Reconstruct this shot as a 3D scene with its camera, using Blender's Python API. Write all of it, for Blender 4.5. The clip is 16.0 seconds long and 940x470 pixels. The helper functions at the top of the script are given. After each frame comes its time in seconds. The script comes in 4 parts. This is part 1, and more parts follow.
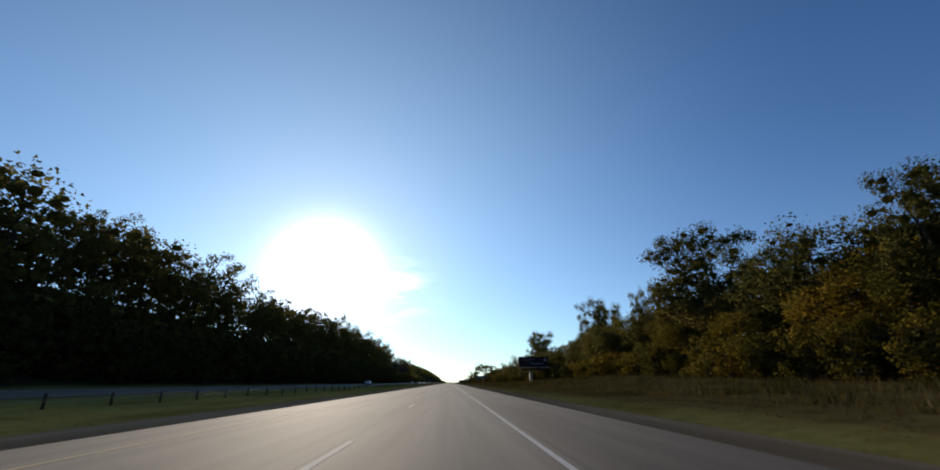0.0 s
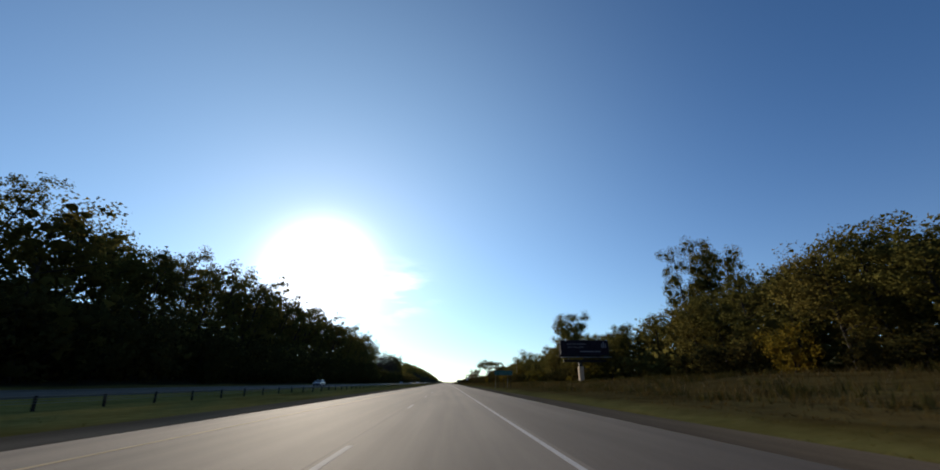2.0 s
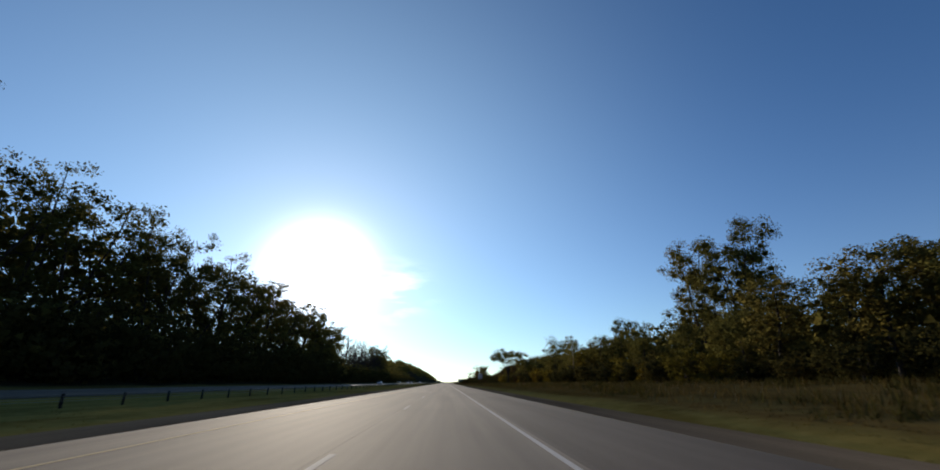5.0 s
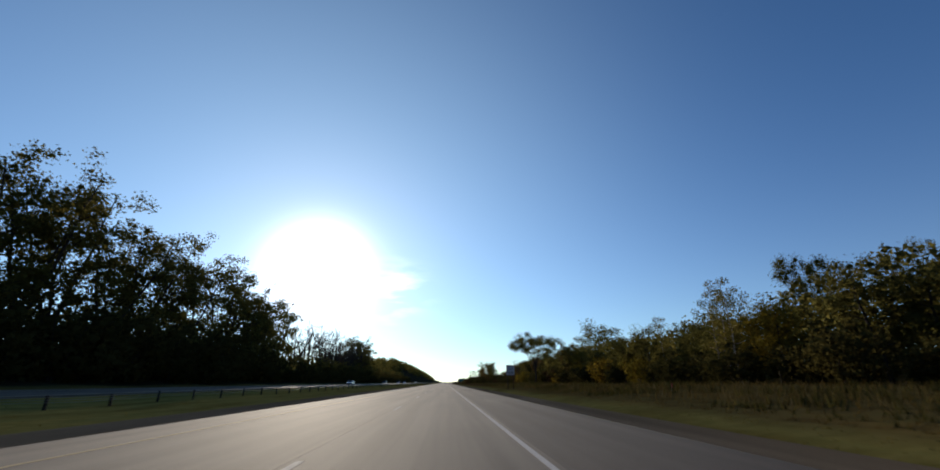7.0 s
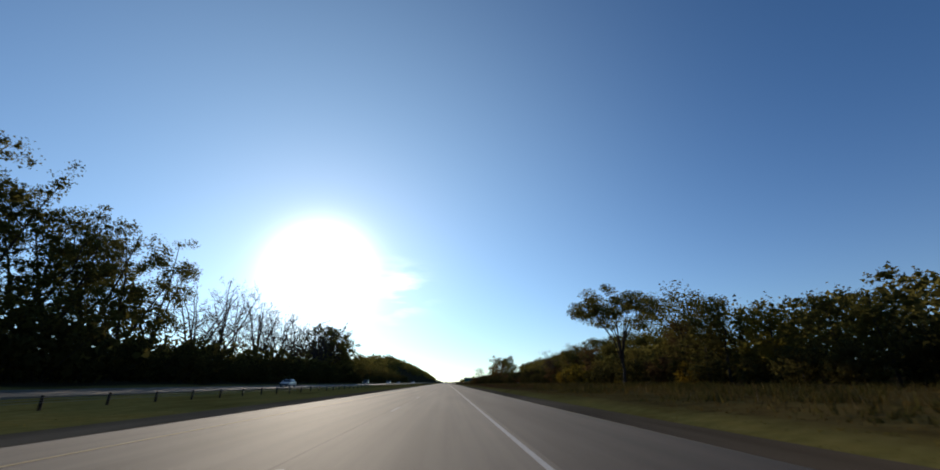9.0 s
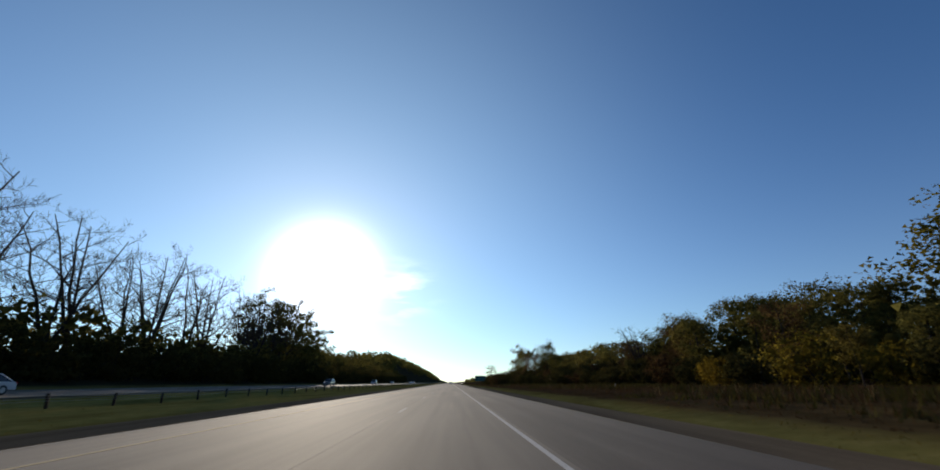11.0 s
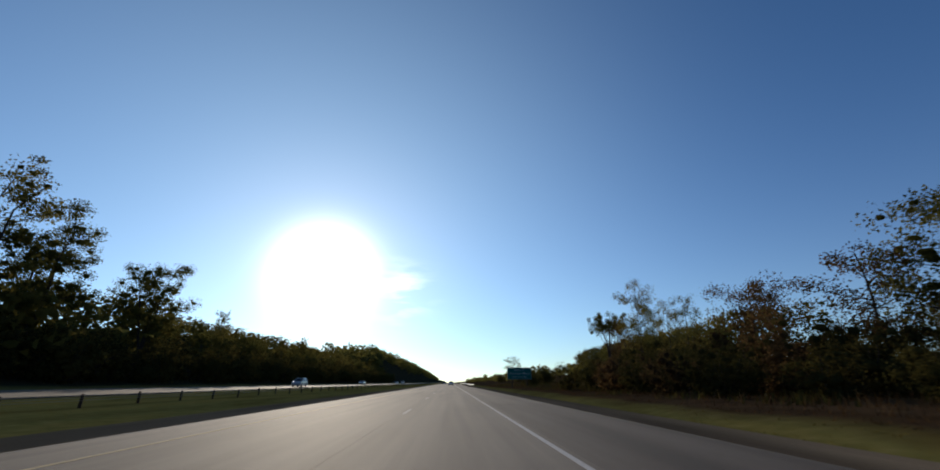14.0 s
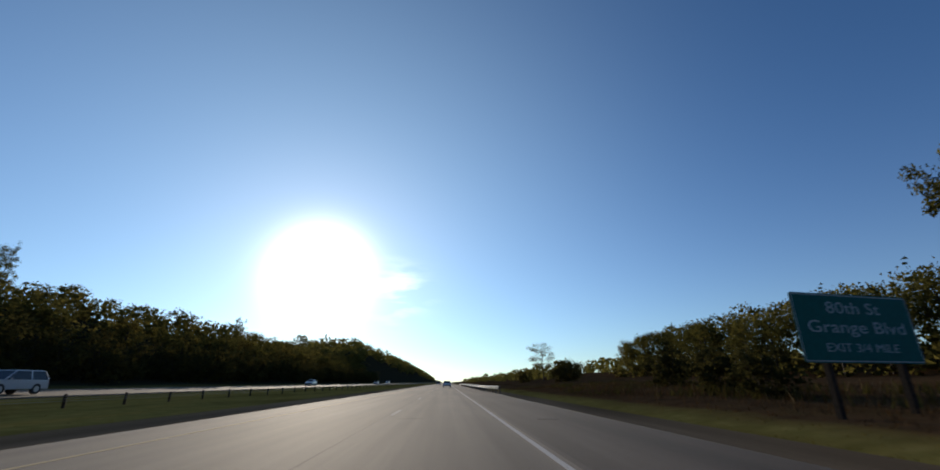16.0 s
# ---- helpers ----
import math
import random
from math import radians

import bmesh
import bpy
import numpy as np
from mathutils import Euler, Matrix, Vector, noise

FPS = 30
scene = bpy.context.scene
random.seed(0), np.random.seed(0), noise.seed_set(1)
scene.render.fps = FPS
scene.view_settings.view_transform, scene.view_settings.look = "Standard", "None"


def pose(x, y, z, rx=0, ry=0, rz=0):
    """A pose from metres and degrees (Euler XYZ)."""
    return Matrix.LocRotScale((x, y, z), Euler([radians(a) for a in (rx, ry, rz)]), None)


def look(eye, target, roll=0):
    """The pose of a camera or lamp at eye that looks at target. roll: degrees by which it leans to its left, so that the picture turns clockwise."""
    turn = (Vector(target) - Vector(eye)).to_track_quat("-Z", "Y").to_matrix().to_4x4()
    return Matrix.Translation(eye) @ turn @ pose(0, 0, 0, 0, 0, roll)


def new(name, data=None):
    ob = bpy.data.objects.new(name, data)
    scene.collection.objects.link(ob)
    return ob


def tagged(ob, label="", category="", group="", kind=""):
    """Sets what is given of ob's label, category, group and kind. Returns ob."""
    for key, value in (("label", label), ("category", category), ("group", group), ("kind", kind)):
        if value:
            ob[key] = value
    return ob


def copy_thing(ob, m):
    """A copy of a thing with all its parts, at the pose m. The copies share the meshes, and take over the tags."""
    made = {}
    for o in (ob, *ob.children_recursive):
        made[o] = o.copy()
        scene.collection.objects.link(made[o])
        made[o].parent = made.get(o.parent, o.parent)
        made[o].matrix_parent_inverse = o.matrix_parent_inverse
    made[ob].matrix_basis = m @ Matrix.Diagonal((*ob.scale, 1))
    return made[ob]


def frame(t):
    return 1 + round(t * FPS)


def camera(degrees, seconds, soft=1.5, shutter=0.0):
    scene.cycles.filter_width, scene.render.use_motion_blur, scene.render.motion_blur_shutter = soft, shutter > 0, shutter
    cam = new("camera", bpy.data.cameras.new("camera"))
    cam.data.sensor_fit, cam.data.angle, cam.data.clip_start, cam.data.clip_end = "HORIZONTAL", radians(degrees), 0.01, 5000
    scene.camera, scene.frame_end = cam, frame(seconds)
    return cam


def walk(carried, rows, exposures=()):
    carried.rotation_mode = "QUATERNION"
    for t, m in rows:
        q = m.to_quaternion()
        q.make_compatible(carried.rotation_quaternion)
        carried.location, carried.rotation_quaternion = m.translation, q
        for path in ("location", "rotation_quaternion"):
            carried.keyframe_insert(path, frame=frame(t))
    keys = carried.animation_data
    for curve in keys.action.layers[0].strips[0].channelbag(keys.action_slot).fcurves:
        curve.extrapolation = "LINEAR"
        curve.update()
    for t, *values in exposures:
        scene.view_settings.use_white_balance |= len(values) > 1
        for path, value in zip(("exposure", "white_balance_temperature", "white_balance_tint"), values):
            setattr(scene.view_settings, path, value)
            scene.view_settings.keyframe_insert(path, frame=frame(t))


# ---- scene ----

# ---------------------------------------------------------------- camera
SPEED = 30.8      # metres a second, about 69 mph
EYE = 1.12        # height of the dashboard camera over the road
PITCH = 19.36     # the lens is tilted up
cam = camera(96.5, 16.0, soft=1.7, shutter=0.09)
# seconds, sideways place in the lane, yaw, pitch change
PATH = [
    (0.0, 0.06, -2.47, 0.0), (0.5, -0.04, -2.58, 0.0), (1.0, -0.09, -2.73, 0.0), (1.5, -0.11, -2.85, 0.0),
    (2.0, -0.11, -2.89, 0.0), (2.5, -0.10, -2.93, 0.0), (3.0, -0.10, -2.96, 0.0), (3.5, -0.11, -3.01, 0.0),
    (4.0, -0.10, -2.95, 0.0), (4.2, -0.10, -2.95, 0.0), (5.2, -0.06, -3.08, 0.0),
    (6.3, 0.02, -3.16, 0.0), (6.5, 0.07, -3.18, 0.0), (7.0, 0.23, -3.24, 0.0), (7.5, 0.27, -3.16, 0.0),
    (8.0, 0.29, -3.08, 0.0), (8.5, 0.30, -3.01, 0.0), (9.0, 0.32, -3.01, 0.0), (9.2, 0.31, -2.96, 0.0), (10.3, 0.19, -2.68, 0.0),
    (11.3, 0.08, -2.47, 0.0), (11.5, 0.06, -2.47, 0.0), (12.0, 0.02, -2.47, 0.0), (12.5, -0.03, -2.47, 0.0),
    (13.0, -0.08, -2.47, 0.0), (13.5, -0.17, -2.47, 0.0), (14.0, -0.18, -2.55, 0.0), (14.5, -0.16, -2.62, 0.0),
    (15.0, -0.12, -2.73, 0.0), (15.5, -0.07, -2.85, 0.0), (16.0, 0.04, -3.01, 0.0),
]
walk(cam, [(t, pose(x, SPEED * t, EYE, 90 + PITCH + dp, 0, yaw)) for t, x, yaw, dp in PATH],
     exposures=[(0.0, 0.06), (4.0, 0.04), (9.0, 0.0), (16.0, -0.1)])

# ---------------------------------------------------------------- light
SUN_EL, SUN_AZ = 13.3, 17.0       # degrees over the horizon, degrees left of the road's direction
sun_dir = Vector((-math.sin(radians(SUN_AZ)) * math.cos(radians(SUN_EL)),
                  math.cos(radians(SUN_AZ)) * math.cos(radians(SUN_EL)), math.sin(radians(SUN_EL))))
world = bpy.data.worlds.new("sky")
scene.world = world
world.use_nodes = True
wn, wl = world.node_tree.nodes, world.node_tree.links
wn.clear()
sky = wn.new("ShaderNodeTexSky")
sky.sky_type = "NISHITA"
sky.sun_disc = False
sky.sun_elevation = radians(SUN_EL)
sky.sun_rotation = radians(-SUN_AZ)
sky.altitude = 200
sky.air_density = 1.0
sky.dust_density = 0.18
sky.ozone_density = 3.5
sky_bg = wn.new("ShaderNodeBackground")
sky_bg.inputs["Strength"].default_value = 0.105
tone = wn.new("ShaderNodeMix")
tone.data_type, tone.blend_type = "RGBA", "MULTIPLY"
tone.inputs[0].default_value = 1.0
tone.inputs[7].default_value = (0.63, 0.86, 1.09, 1)
wl.new(sky.outputs[0], tone.inputs[6])
wl.new(tone.outputs[2], sky_bg.inputs["Color"])
# the bright ring of forward-scattered light about the sun
coord = wn.new("ShaderNodeTexCoord")
dot = wn.new("ShaderNodeVectorMath")
dot.operation = "DOT_PRODUCT"
dot.inputs[1].default_value = sun_dir
wl.new(coord.outputs["Generated"], dot.inputs[0])


def world_math(op, a, b):
    n = wn.new("ShaderNodeMath")
    n.operation = op
    for i, v in enumerate((a, b)):
        if isinstance(v, (int, float)):
            n.inputs[i].default_value = v
        else:
            wl.new(v, n.inputs[i])
    return n.outputs[0]


facing = world_math("MAXIMUM", dot.outputs["Value"], 0.0)
# light scattered forward by haze and thin high cloud: exponent, strength, colour
glow = sky_bg.outputs[0]
for power, strength, colour in ((320.0, 3.6, (1.0, 0.90, 0.90)), (40.0, 0.34, (0.62, 0.46, 0.34)), (5.0, 0.37, (0.70, 0.95, 1.0))):
    bg = wn.new("ShaderNodeBackground")
    bg.inputs["Color"].default_value = (*colour, 1)
    wl.new(world_math("MULTIPLY", world_math("POWER", facing, power), strength), bg.inputs["Strength"])
    both = wn.new("ShaderNodeAddShader")
    wl.new(glow, both.inputs[0])
    wl.new(bg.outputs[0], both.inputs[1])
    glow = both.outputs[0]
# pale haze low over the whole horizon
height = wn.new("ShaderNodeSeparateXYZ")
wl.new(coord.outputs["Generated"], height.inputs[0])
low_air = world_math("POWER", world_math("SUBTRACT", 1.0, world_math("MINIMUM", world_math("MAXIMUM", height.outputs["Z"], 0.0), 1.0)), 5.0)
haze_bg = wn.new("ShaderNodeBackground")
haze_bg.inputs["Color"].default_value = (1.0, 0.86, 0.66, 1)
wl.new(world_math("MULTIPLY", low_air, 0.16), haze_bg.inputs["Strength"])
both = wn.new("ShaderNodeAddShader")
wl.new(glow, both.inputs[0])
wl.new(haze_bg.outputs[0], both.inputs[1])
glow = both.outputs[0]
# a few thin wisps of cloud beside the sun
WISP_EL, WISP_AZ = 11.4, 6.6
near_wisp = wn.new("ShaderNodeVectorMath")
near_wisp.operation = "DOT_PRODUCT"
near_wisp.inputs[1].default_value = (-math.sin(radians(WISP_AZ)) * math.cos(radians(WISP_EL)), math.cos(radians(WISP_AZ)) * math.cos(radians(WISP_EL)), math.sin(radians(WISP_EL)))
wl.new(coord.outputs["Generated"], near_wisp.inputs[0])
squash = wn.new("ShaderNodeMapping")
squash.inputs["Scale"].default_value = (9.0, 9.0, 38.0)
wl.new(coord.outputs["Generated"], squash.inputs["Vector"])
streaks = wn.new("ShaderNodeTexNoise")
streaks.inputs["Scale"].default_value, streaks.inputs["Detail"].default_value = 1.0, 5.0
wl.new(squash.outputs[0], streaks.inputs["Vector"])
cover = world_math("MAXIMUM", world_math("SUBTRACT", streaks.outputs["Fac"], 0.46), 0.0)
patch = world_math("POWER", world_math("MAXIMUM", near_wisp.outputs["Value"], 0.0), 700.0)
wisp_bg = wn.new("ShaderNodeBackground")
wisp_bg.inputs["Color"].default_value = (1.0, 0.90, 0.84, 1)
wl.new(world_math("MULTIPLY", world_math("MULTIPLY", cover, patch), 3.0), wisp_bg.inputs["Strength"])
both = wn.new("ShaderNodeAddShader")
wl.new(glow, both.inputs[0])
wl.new(wisp_bg.outputs[0], both.inputs[1])
world_out = wn.new("ShaderNodeOutputWorld")
wl.new(both.outputs[0], world_out.inputs[0])

sun_data = bpy.data.lights.new("sun", "SUN")
sun_data.energy, sun_data.angle, sun_data.color = 3.9, radians(0.6), (1.0, 0.86, 0.68)
sun = new("sun", sun_data)
sun.matrix_world = look((0, 0, 200), Vector((0, 0, 200)) - sun_dir)

# ---------------------------------------------------------------- materials


def material(name):
    m = bpy.data.materials.new(name)
    m.use_nodes = True
    n, l = m.node_tree.nodes, m.node_tree.links
    return m, n, l, n["Principled BSDF"]


def noise_ramp(n, l, scale, stops, detail=5.0, coord_out=None, stretch=None):
    """A noise pattern in world metres turned into colours."""
    if coord_out is None:
        coord_out = n.new("ShaderNodeNewGeometry").outputs["Position"]
    if stretch:
        mp = n.new("ShaderNodeMapping")
        mp.inputs["Scale"].default_value = stretch
        l.new(coord_out, mp.inputs["Vector"])
        coord_out = mp.outputs[0]
    t = n.new("ShaderNodeTexNoise")
    t.inputs["Scale"].default_value, t.inputs["Detail"].default_value = scale, detail
    l.new(coord_out, t.inputs["Vector"])
    r = n.new("ShaderNodeValToRGB")
    r.color_ramp.elements.remove(r.color_ramp.elements[0])
    for i, (p, c) in enumerate(stops):
        e = r.color_ramp.elements[0] if i == 0 else r.color_ramp.elements.new(p)
        e.position, e.color = p, (*c, 1)
    l.new(t.outputs["Fac"], r.inputs["Fac"])
    return r.outputs["Color"], t.outputs["Fac"]


def mix(n, l, a, b, fac, blend="MIX"):
    m = n.new("ShaderNodeMix")
    m.data_type, m.blend_type = "RGBA", blend
    for sock, v in ((m.inputs[6], a), (m.inputs[7], b)):
        if isinstance(v, tuple):
            sock.default_value = (*v, 1)
        else:
            l.new(v, sock)
    if isinstance(fac, (int, float)):
        m.inputs[0].default_value = fac
    else:
        l.new(fac, m.inputs[0])
    return m.outputs[2]


def matte(n, l, old):
    """A dull surface with no shine, in the place of the first shader; takes over its colour."""
    d = n.new("ShaderNodeBsdfDiffuse")
    d.inputs["Roughness"].default_value = 0.8
    l.new(old.inputs["Base Color"].links[0].from_socket, d.inputs["Color"])
    l.new(d.outputs[0], n["Material Output"].inputs["Surface"])
    return d


def bump(n, l, bsdf, height, strength, distance):
    b = n.new("ShaderNodeBump")
    b.inputs["Strength"].default_value, b.inputs["Distance"].default_value = strength, distance
    l.new(height, b.inputs["Height"])
    l.new(b.outputs[0], bsdf.inputs["Normal"])


def paved(name, dark, light, rough, streak, spec=0.3):
    m, n, l, b = material(name)
    fine, fine_f = noise_ramp(n, l, 60.0, [(0.3, dark), (0.7, light)], 8)
    worn, _ = noise_ramp(n, l, 1.0, [(0.35, (0.64, 0.63, 0.62)), (0.65, (1.14, 1.13, 1.10))], 4, None, (streak, 0.03, 1))
    patch, _ = noise_ramp(n, l, 0.35, [(0.35, (0.85, 0.85, 0.85)), (0.65, (1.08, 1.08, 1.08))], 3, None, (1, 0.25, 1))
    l.new(mix(n, l, mix(n, l, fine, worn, 1.0, "MULTIPLY"), patch, 1.0, "MULTIPLY"), b.inputs["Base Color"])
    b.inputs["Roughness"].default_value = rough
    b.inputs["Specular IOR Level"].default_value = spec
    if spec < 0.08:
        b = matte(n, l, b)
    bump(n, l, b, fine_f, 0.5, 0.004)
    return m


M_ROAD = paved("worn_concrete_road", (0.106, 0.087, 0.066), (0.194, 0.16, 0.121), 0.86, 1.3, 0.24)
M_SHOULDER = paved("asphalt_shoulder", (0.066, 0.053, 0.041), (0.128, 0.102, 0.078), 0.86, 0.8, 0.18)
M_GRAVEL = paved("shoulder_gravel", (0.17, 0.115, 0.066), (0.31, 0.215, 0.128), 0.95, 0.5, 0.05)
M_SEAM = paved("tar_seam", (0.065, 0.052, 0.04), (0.12, 0.096, 0.072), 0.85, 0.5, 0.22)


def road_paint(name, colour):
    m, n, l, b = material(name)
    c, f = noise_ramp(n, l, 25.0, [(0.30, (0.2, 0.19, 0.17)), (0.46, colour)], 6)
    l.new(c, b.inputs["Base Color"])
    b.inputs["Roughness"].default_value = 0.85
    b.inputs["Specular IOR Level"].default_value = 0.2
    return m


M_WHITE_LINE = road_paint("white_road_paint", (0.44, 0.42, 0.385))
M_DASH = road_paint("worn_dash_paint", (0.34, 0.32, 0.29))
M_YELLOW_LINE = road_paint("yellow_road_paint", (0.42, 0.31, 0.15))


def grass_ground():
    m, n, l, b = material("verge_grass")
    geo = n.new("ShaderNodeNewGeometry")
    sep = n.new("ShaderNodeSeparateXYZ")
    l.new(geo.outputs["Position"], sep.inputs[0])
    mown, f1 = noise_ramp(n, l, 1.6, [(0.3, (0.185, 0.147, 0.038)), (0.6, (0.245, 0.188, 0.052)), (0.8, (0.30, 0.23, 0.075))], 8)
    rough, f2 = noise_ramp(n, l, 0.8, [(0.3, (0.095, 0.065, 0.022)), (0.55, (0.140, 0.098, 0.032)), (0.75, (0.128, 0.098, 0.029))], 8)
    wob = n.new("ShaderNodeTexNoise")
    wob.inputs["Scale"].default_value = 0.25
    l.new(geo.outputs["Position"], wob.inputs["Vector"])
    add = n.new("ShaderNodeMath")
    add.operation = "MULTIPLY_ADD"
    add.inputs[1].default_value = 2.0
    l.new(wob.outputs["Fac"], add.inputs[0])
    l.new(sep.outputs["X"], add.inputs[2])
    rng = n.new("ShaderNodeMapRange")
    rng.inputs["From Min"].default_value, rng.inputs["From Max"].default_value = 8.9, 10.6
    l.new(add.outputs[0], rng.inputs["Value"])
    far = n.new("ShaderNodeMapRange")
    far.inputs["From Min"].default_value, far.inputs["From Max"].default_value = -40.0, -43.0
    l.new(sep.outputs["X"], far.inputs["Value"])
    patch, _ = noise_ramp(n, l, 0.35, [(0.35, (0.72, 0.66, 0.6)), (0.5, (1, 1, 1)), (0.68, (1.2, 1.08, 1.0))], 4, None, (1, 0.22, 1))
    along = n.new("ShaderNodeMapRange")
    along.inputs["From Min"].default_value, along.inputs["From Max"].default_value = 310.0, 370.0
    l.new(sep.outputs["Y"], along.inputs["Value"])
    brown, _ = noise_ramp(n, l, 0.8, [(0.3, (0.062, 0.036, 0.018)), (0.55, (0.098, 0.056, 0.027)), (0.75, (0.088, 0.058, 0.024))], 8)
    rough = mix(n, l, rough, brown, along.outputs[0])
    c = mix(n, l, mix(n, l, mown, rough, rng.outputs[0]), patch, 1.0, "MULTIPLY")
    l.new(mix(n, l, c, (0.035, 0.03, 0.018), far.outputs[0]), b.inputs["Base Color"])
    bump(n, l, matte(n, l, b), f1, 0.25, 0.05)
    return m


M_GROUND = grass_ground()


def leaf_material(name, stops, glow=0.5):
    """Thin leaves: part of the sunlight comes through them. Every tree and every leaf has its own tone."""
    m, n, l, b = material(name)
    info, geo = n.new("ShaderNodeObjectInfo"), n.new("ShaderNodeNewGeometry")
    both_r = n.new("ShaderNodeMath")
    both_r.operation = "MULTIPLY_ADD"
    both_r.inputs[1].default_value = 0.2
    l.new(geo.outputs["Random Per Island"], both_r.inputs[0])
    half = n.new("ShaderNodeMath")
    half.operation = "MULTIPLY"
    half.inputs[1].default_value = 0.6
    l.new(info.outputs["Random"], half.inputs[0])
    l.new(half.outputs[0], both_r.inputs[2])
    r = n.new("ShaderNodeValToRGB")
    r.color_ramp.elements.remove(r.color_ramp.elements[0])
    for i, (p, c) in enumerate(stops):
        e = r.color_ramp.elements[0] if i == 0 else r.color_ramp.elements.new(p)
        e.position, e.color = p, (*c, 1)
    l.new(both_r.outputs[0], r.inputs["Fac"])
    l.new(r.outputs["Color"], b.inputs["Base Color"])
    b = matte(n, l, b)
    tr = n.new("ShaderNodeBsdfTranslucent")
    l.new(r.outputs["Color"], tr.inputs["Color"])
    sh = n.new("ShaderNodeMixShader")
    sh.inputs[0].default_value = glow
    l.new(b.outputs[0], sh.inputs[1])
    l.new(tr.outputs[0], sh.inputs[2])
    l.new(sh.outputs[0], n["Material Output"].inputs["Surface"])
    return m


M_LEAF = leaf_material("green_leaves", [(0.0, (0.080, 0.076, 0.022)), (0.4, (0.122, 0.110, 0.029)), (0.75, (0.172, 0.132, 0.034)), (1.0, (0.215, 0.142, 0.038))], 0.6)
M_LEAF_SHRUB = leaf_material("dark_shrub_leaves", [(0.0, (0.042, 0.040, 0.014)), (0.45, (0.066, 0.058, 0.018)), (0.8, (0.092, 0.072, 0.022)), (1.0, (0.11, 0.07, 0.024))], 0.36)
M_LEAF_GOLD = leaf_material("golden_leaves", [(0.0, (0.09, 0.085, 0.018)), (0.5, (0.19, 0.14, 0.02)), (1.0, (0.30, 0.17, 0.02))])
M_LEAF_RUST = leaf_material("rust_leaves", [(0.0, (0.050, 0.038, 0.019)), (0.5, (0.088, 0.054, 0.024)), (1.0, (0.125, 0.072, 0.028))])
M_DRY_GRASS = leaf_material("dry_tall_grass", [(0.0, (0.095, 0.070, 0.021)), (0.45, (0.140, 0.098, 0.031)), (0.8, (0.180, 0.128, 0.044)), (1.0, (0.25, 0.18, 0.075))], 0.3)
M_BROWN_GRASS = leaf_material("brown_tall_grass", [(0.0, (0.065, 0.040, 0.018)), (0.45, (0.100, 0.060, 0.027)), (0.8, (0.135, 0.082, 0.037)), (1.0, (0.20, 0.13, 0.06))], 0.2)
M_WEED = leaf_material("olive_weeds", [(0.0, (0.06, 0.055, 0.018)), (0.5, (0.105, 0.09, 0.024)), (1.0, (0.17, 0.125, 0.035))], 0.3)
M_STRAW = leaf_material("pale_straw", [(0.0, (0.24, 0.17, 0.08)), (1.0, (0.42, 0.32, 0.17))], 0.3)
M_MOWN_GRASS = leaf_material("short_green_grass", [(0.0, (0.185, 0.147, 0.036)), (0.6, (0.245, 0.188, 0.05)), (1.0, (0.31, 0.235, 0.075))], 0.2)


def bark(name, dark, light):
    m, n, l, b = material(name)
    c, f = noise_ramp(n, l, 3.0, [(0.3, dark), (0.7, light)], 8, None, (3, 3, 0.6))
    l.new(c, b.inputs["Base Color"])
    b.inputs["Roughness"].default_value = 0.9
    b.inputs["Specular IOR Level"].default_value = 0.15
    bump(n, l, b, f, 0.8, 0.03)
    return m


M_BARK = bark("grey_brown_bark", (0.026, 0.020, 0.015), (0.066, 0.052, 0.040))
M_PALE_BARK = bark("pale_bark", (0.26, 0.23, 0.20), (0.50, 0.46, 0.40))


def plain(name, colour, rough=0.5, metal=0.0, grain=0.12, scale=8.0):
    m, n, l, b = material(name)
    lo, hi = tuple(v * (1 - grain) for v in colour), tuple(min(1, v * (1 + grain)) for v in colour)
    c, f = noise_ramp(n, l, scale, [(0.3, lo), (0.7, hi)], 6)
    l.new(c, b.inputs["Base Color"])
    b.inputs["Roughness"].default_value, b.inputs["Metallic"].default_value = rough, metal
    bump(n, l, b, f, 0.12, 0.004)
    return m


M_SIGN_GREEN = plain("green_sign_sheeting", (0.003, 0.090, 0.078), 0.7)
M_LEGEND = plain("dull_white_sign_legend", (0.27, 0.33, 0.34), 0.6, 0, 0.15, 20.0)
M_DARK_POST = plain("dark_treated_timber", (0.028, 0.022, 0.017), 0.95, 0, 0.35, 12.0)
M_SIGN_WHITE = plain("white_sign_sheeting", (0.36, 0.375, 0.40), 0.45, 0, 0.05)
M_SIGN_BLACK = plain("black_sign_ink", (0.015, 0.015, 0.018), 0.5)
for m_dull in (M_SIGN_GREEN, M_LEGEND):
    m_dull.node_tree.nodes["Principled BSDF"].inputs["Specular IOR Level"].default_value = 0.15
M_DARK_POST.node_tree.nodes["Principled BSDF"].inputs["Specular IOR Level"].default_value = 0.1
M_ALU = plain("bare_aluminium", (0.45, 0.45, 0.45), 0.4, 0.8)
M_STEEL = plain("galvanised_steel", (0.42, 0.43, 0.44), 0.45, 0.7, 0.2, 4.0)
M_CABLE = plain("dull_grey_cable", (0.16, 0.155, 0.145), 0.8, 0.0)
M_WOOD_POST = plain("weathered_timber", (0.12, 0.09, 0.065), 0.85, 0, 0.35, 12.0)
M_BOARD = plain("dark_billboard_print", (0.020, 0.014, 0.018), 0.6, 0, 0.3, 1.2)
M_BOARD_INK = plain("grey_billboard_lettering", (0.20, 0.19, 0.19), 0.5)
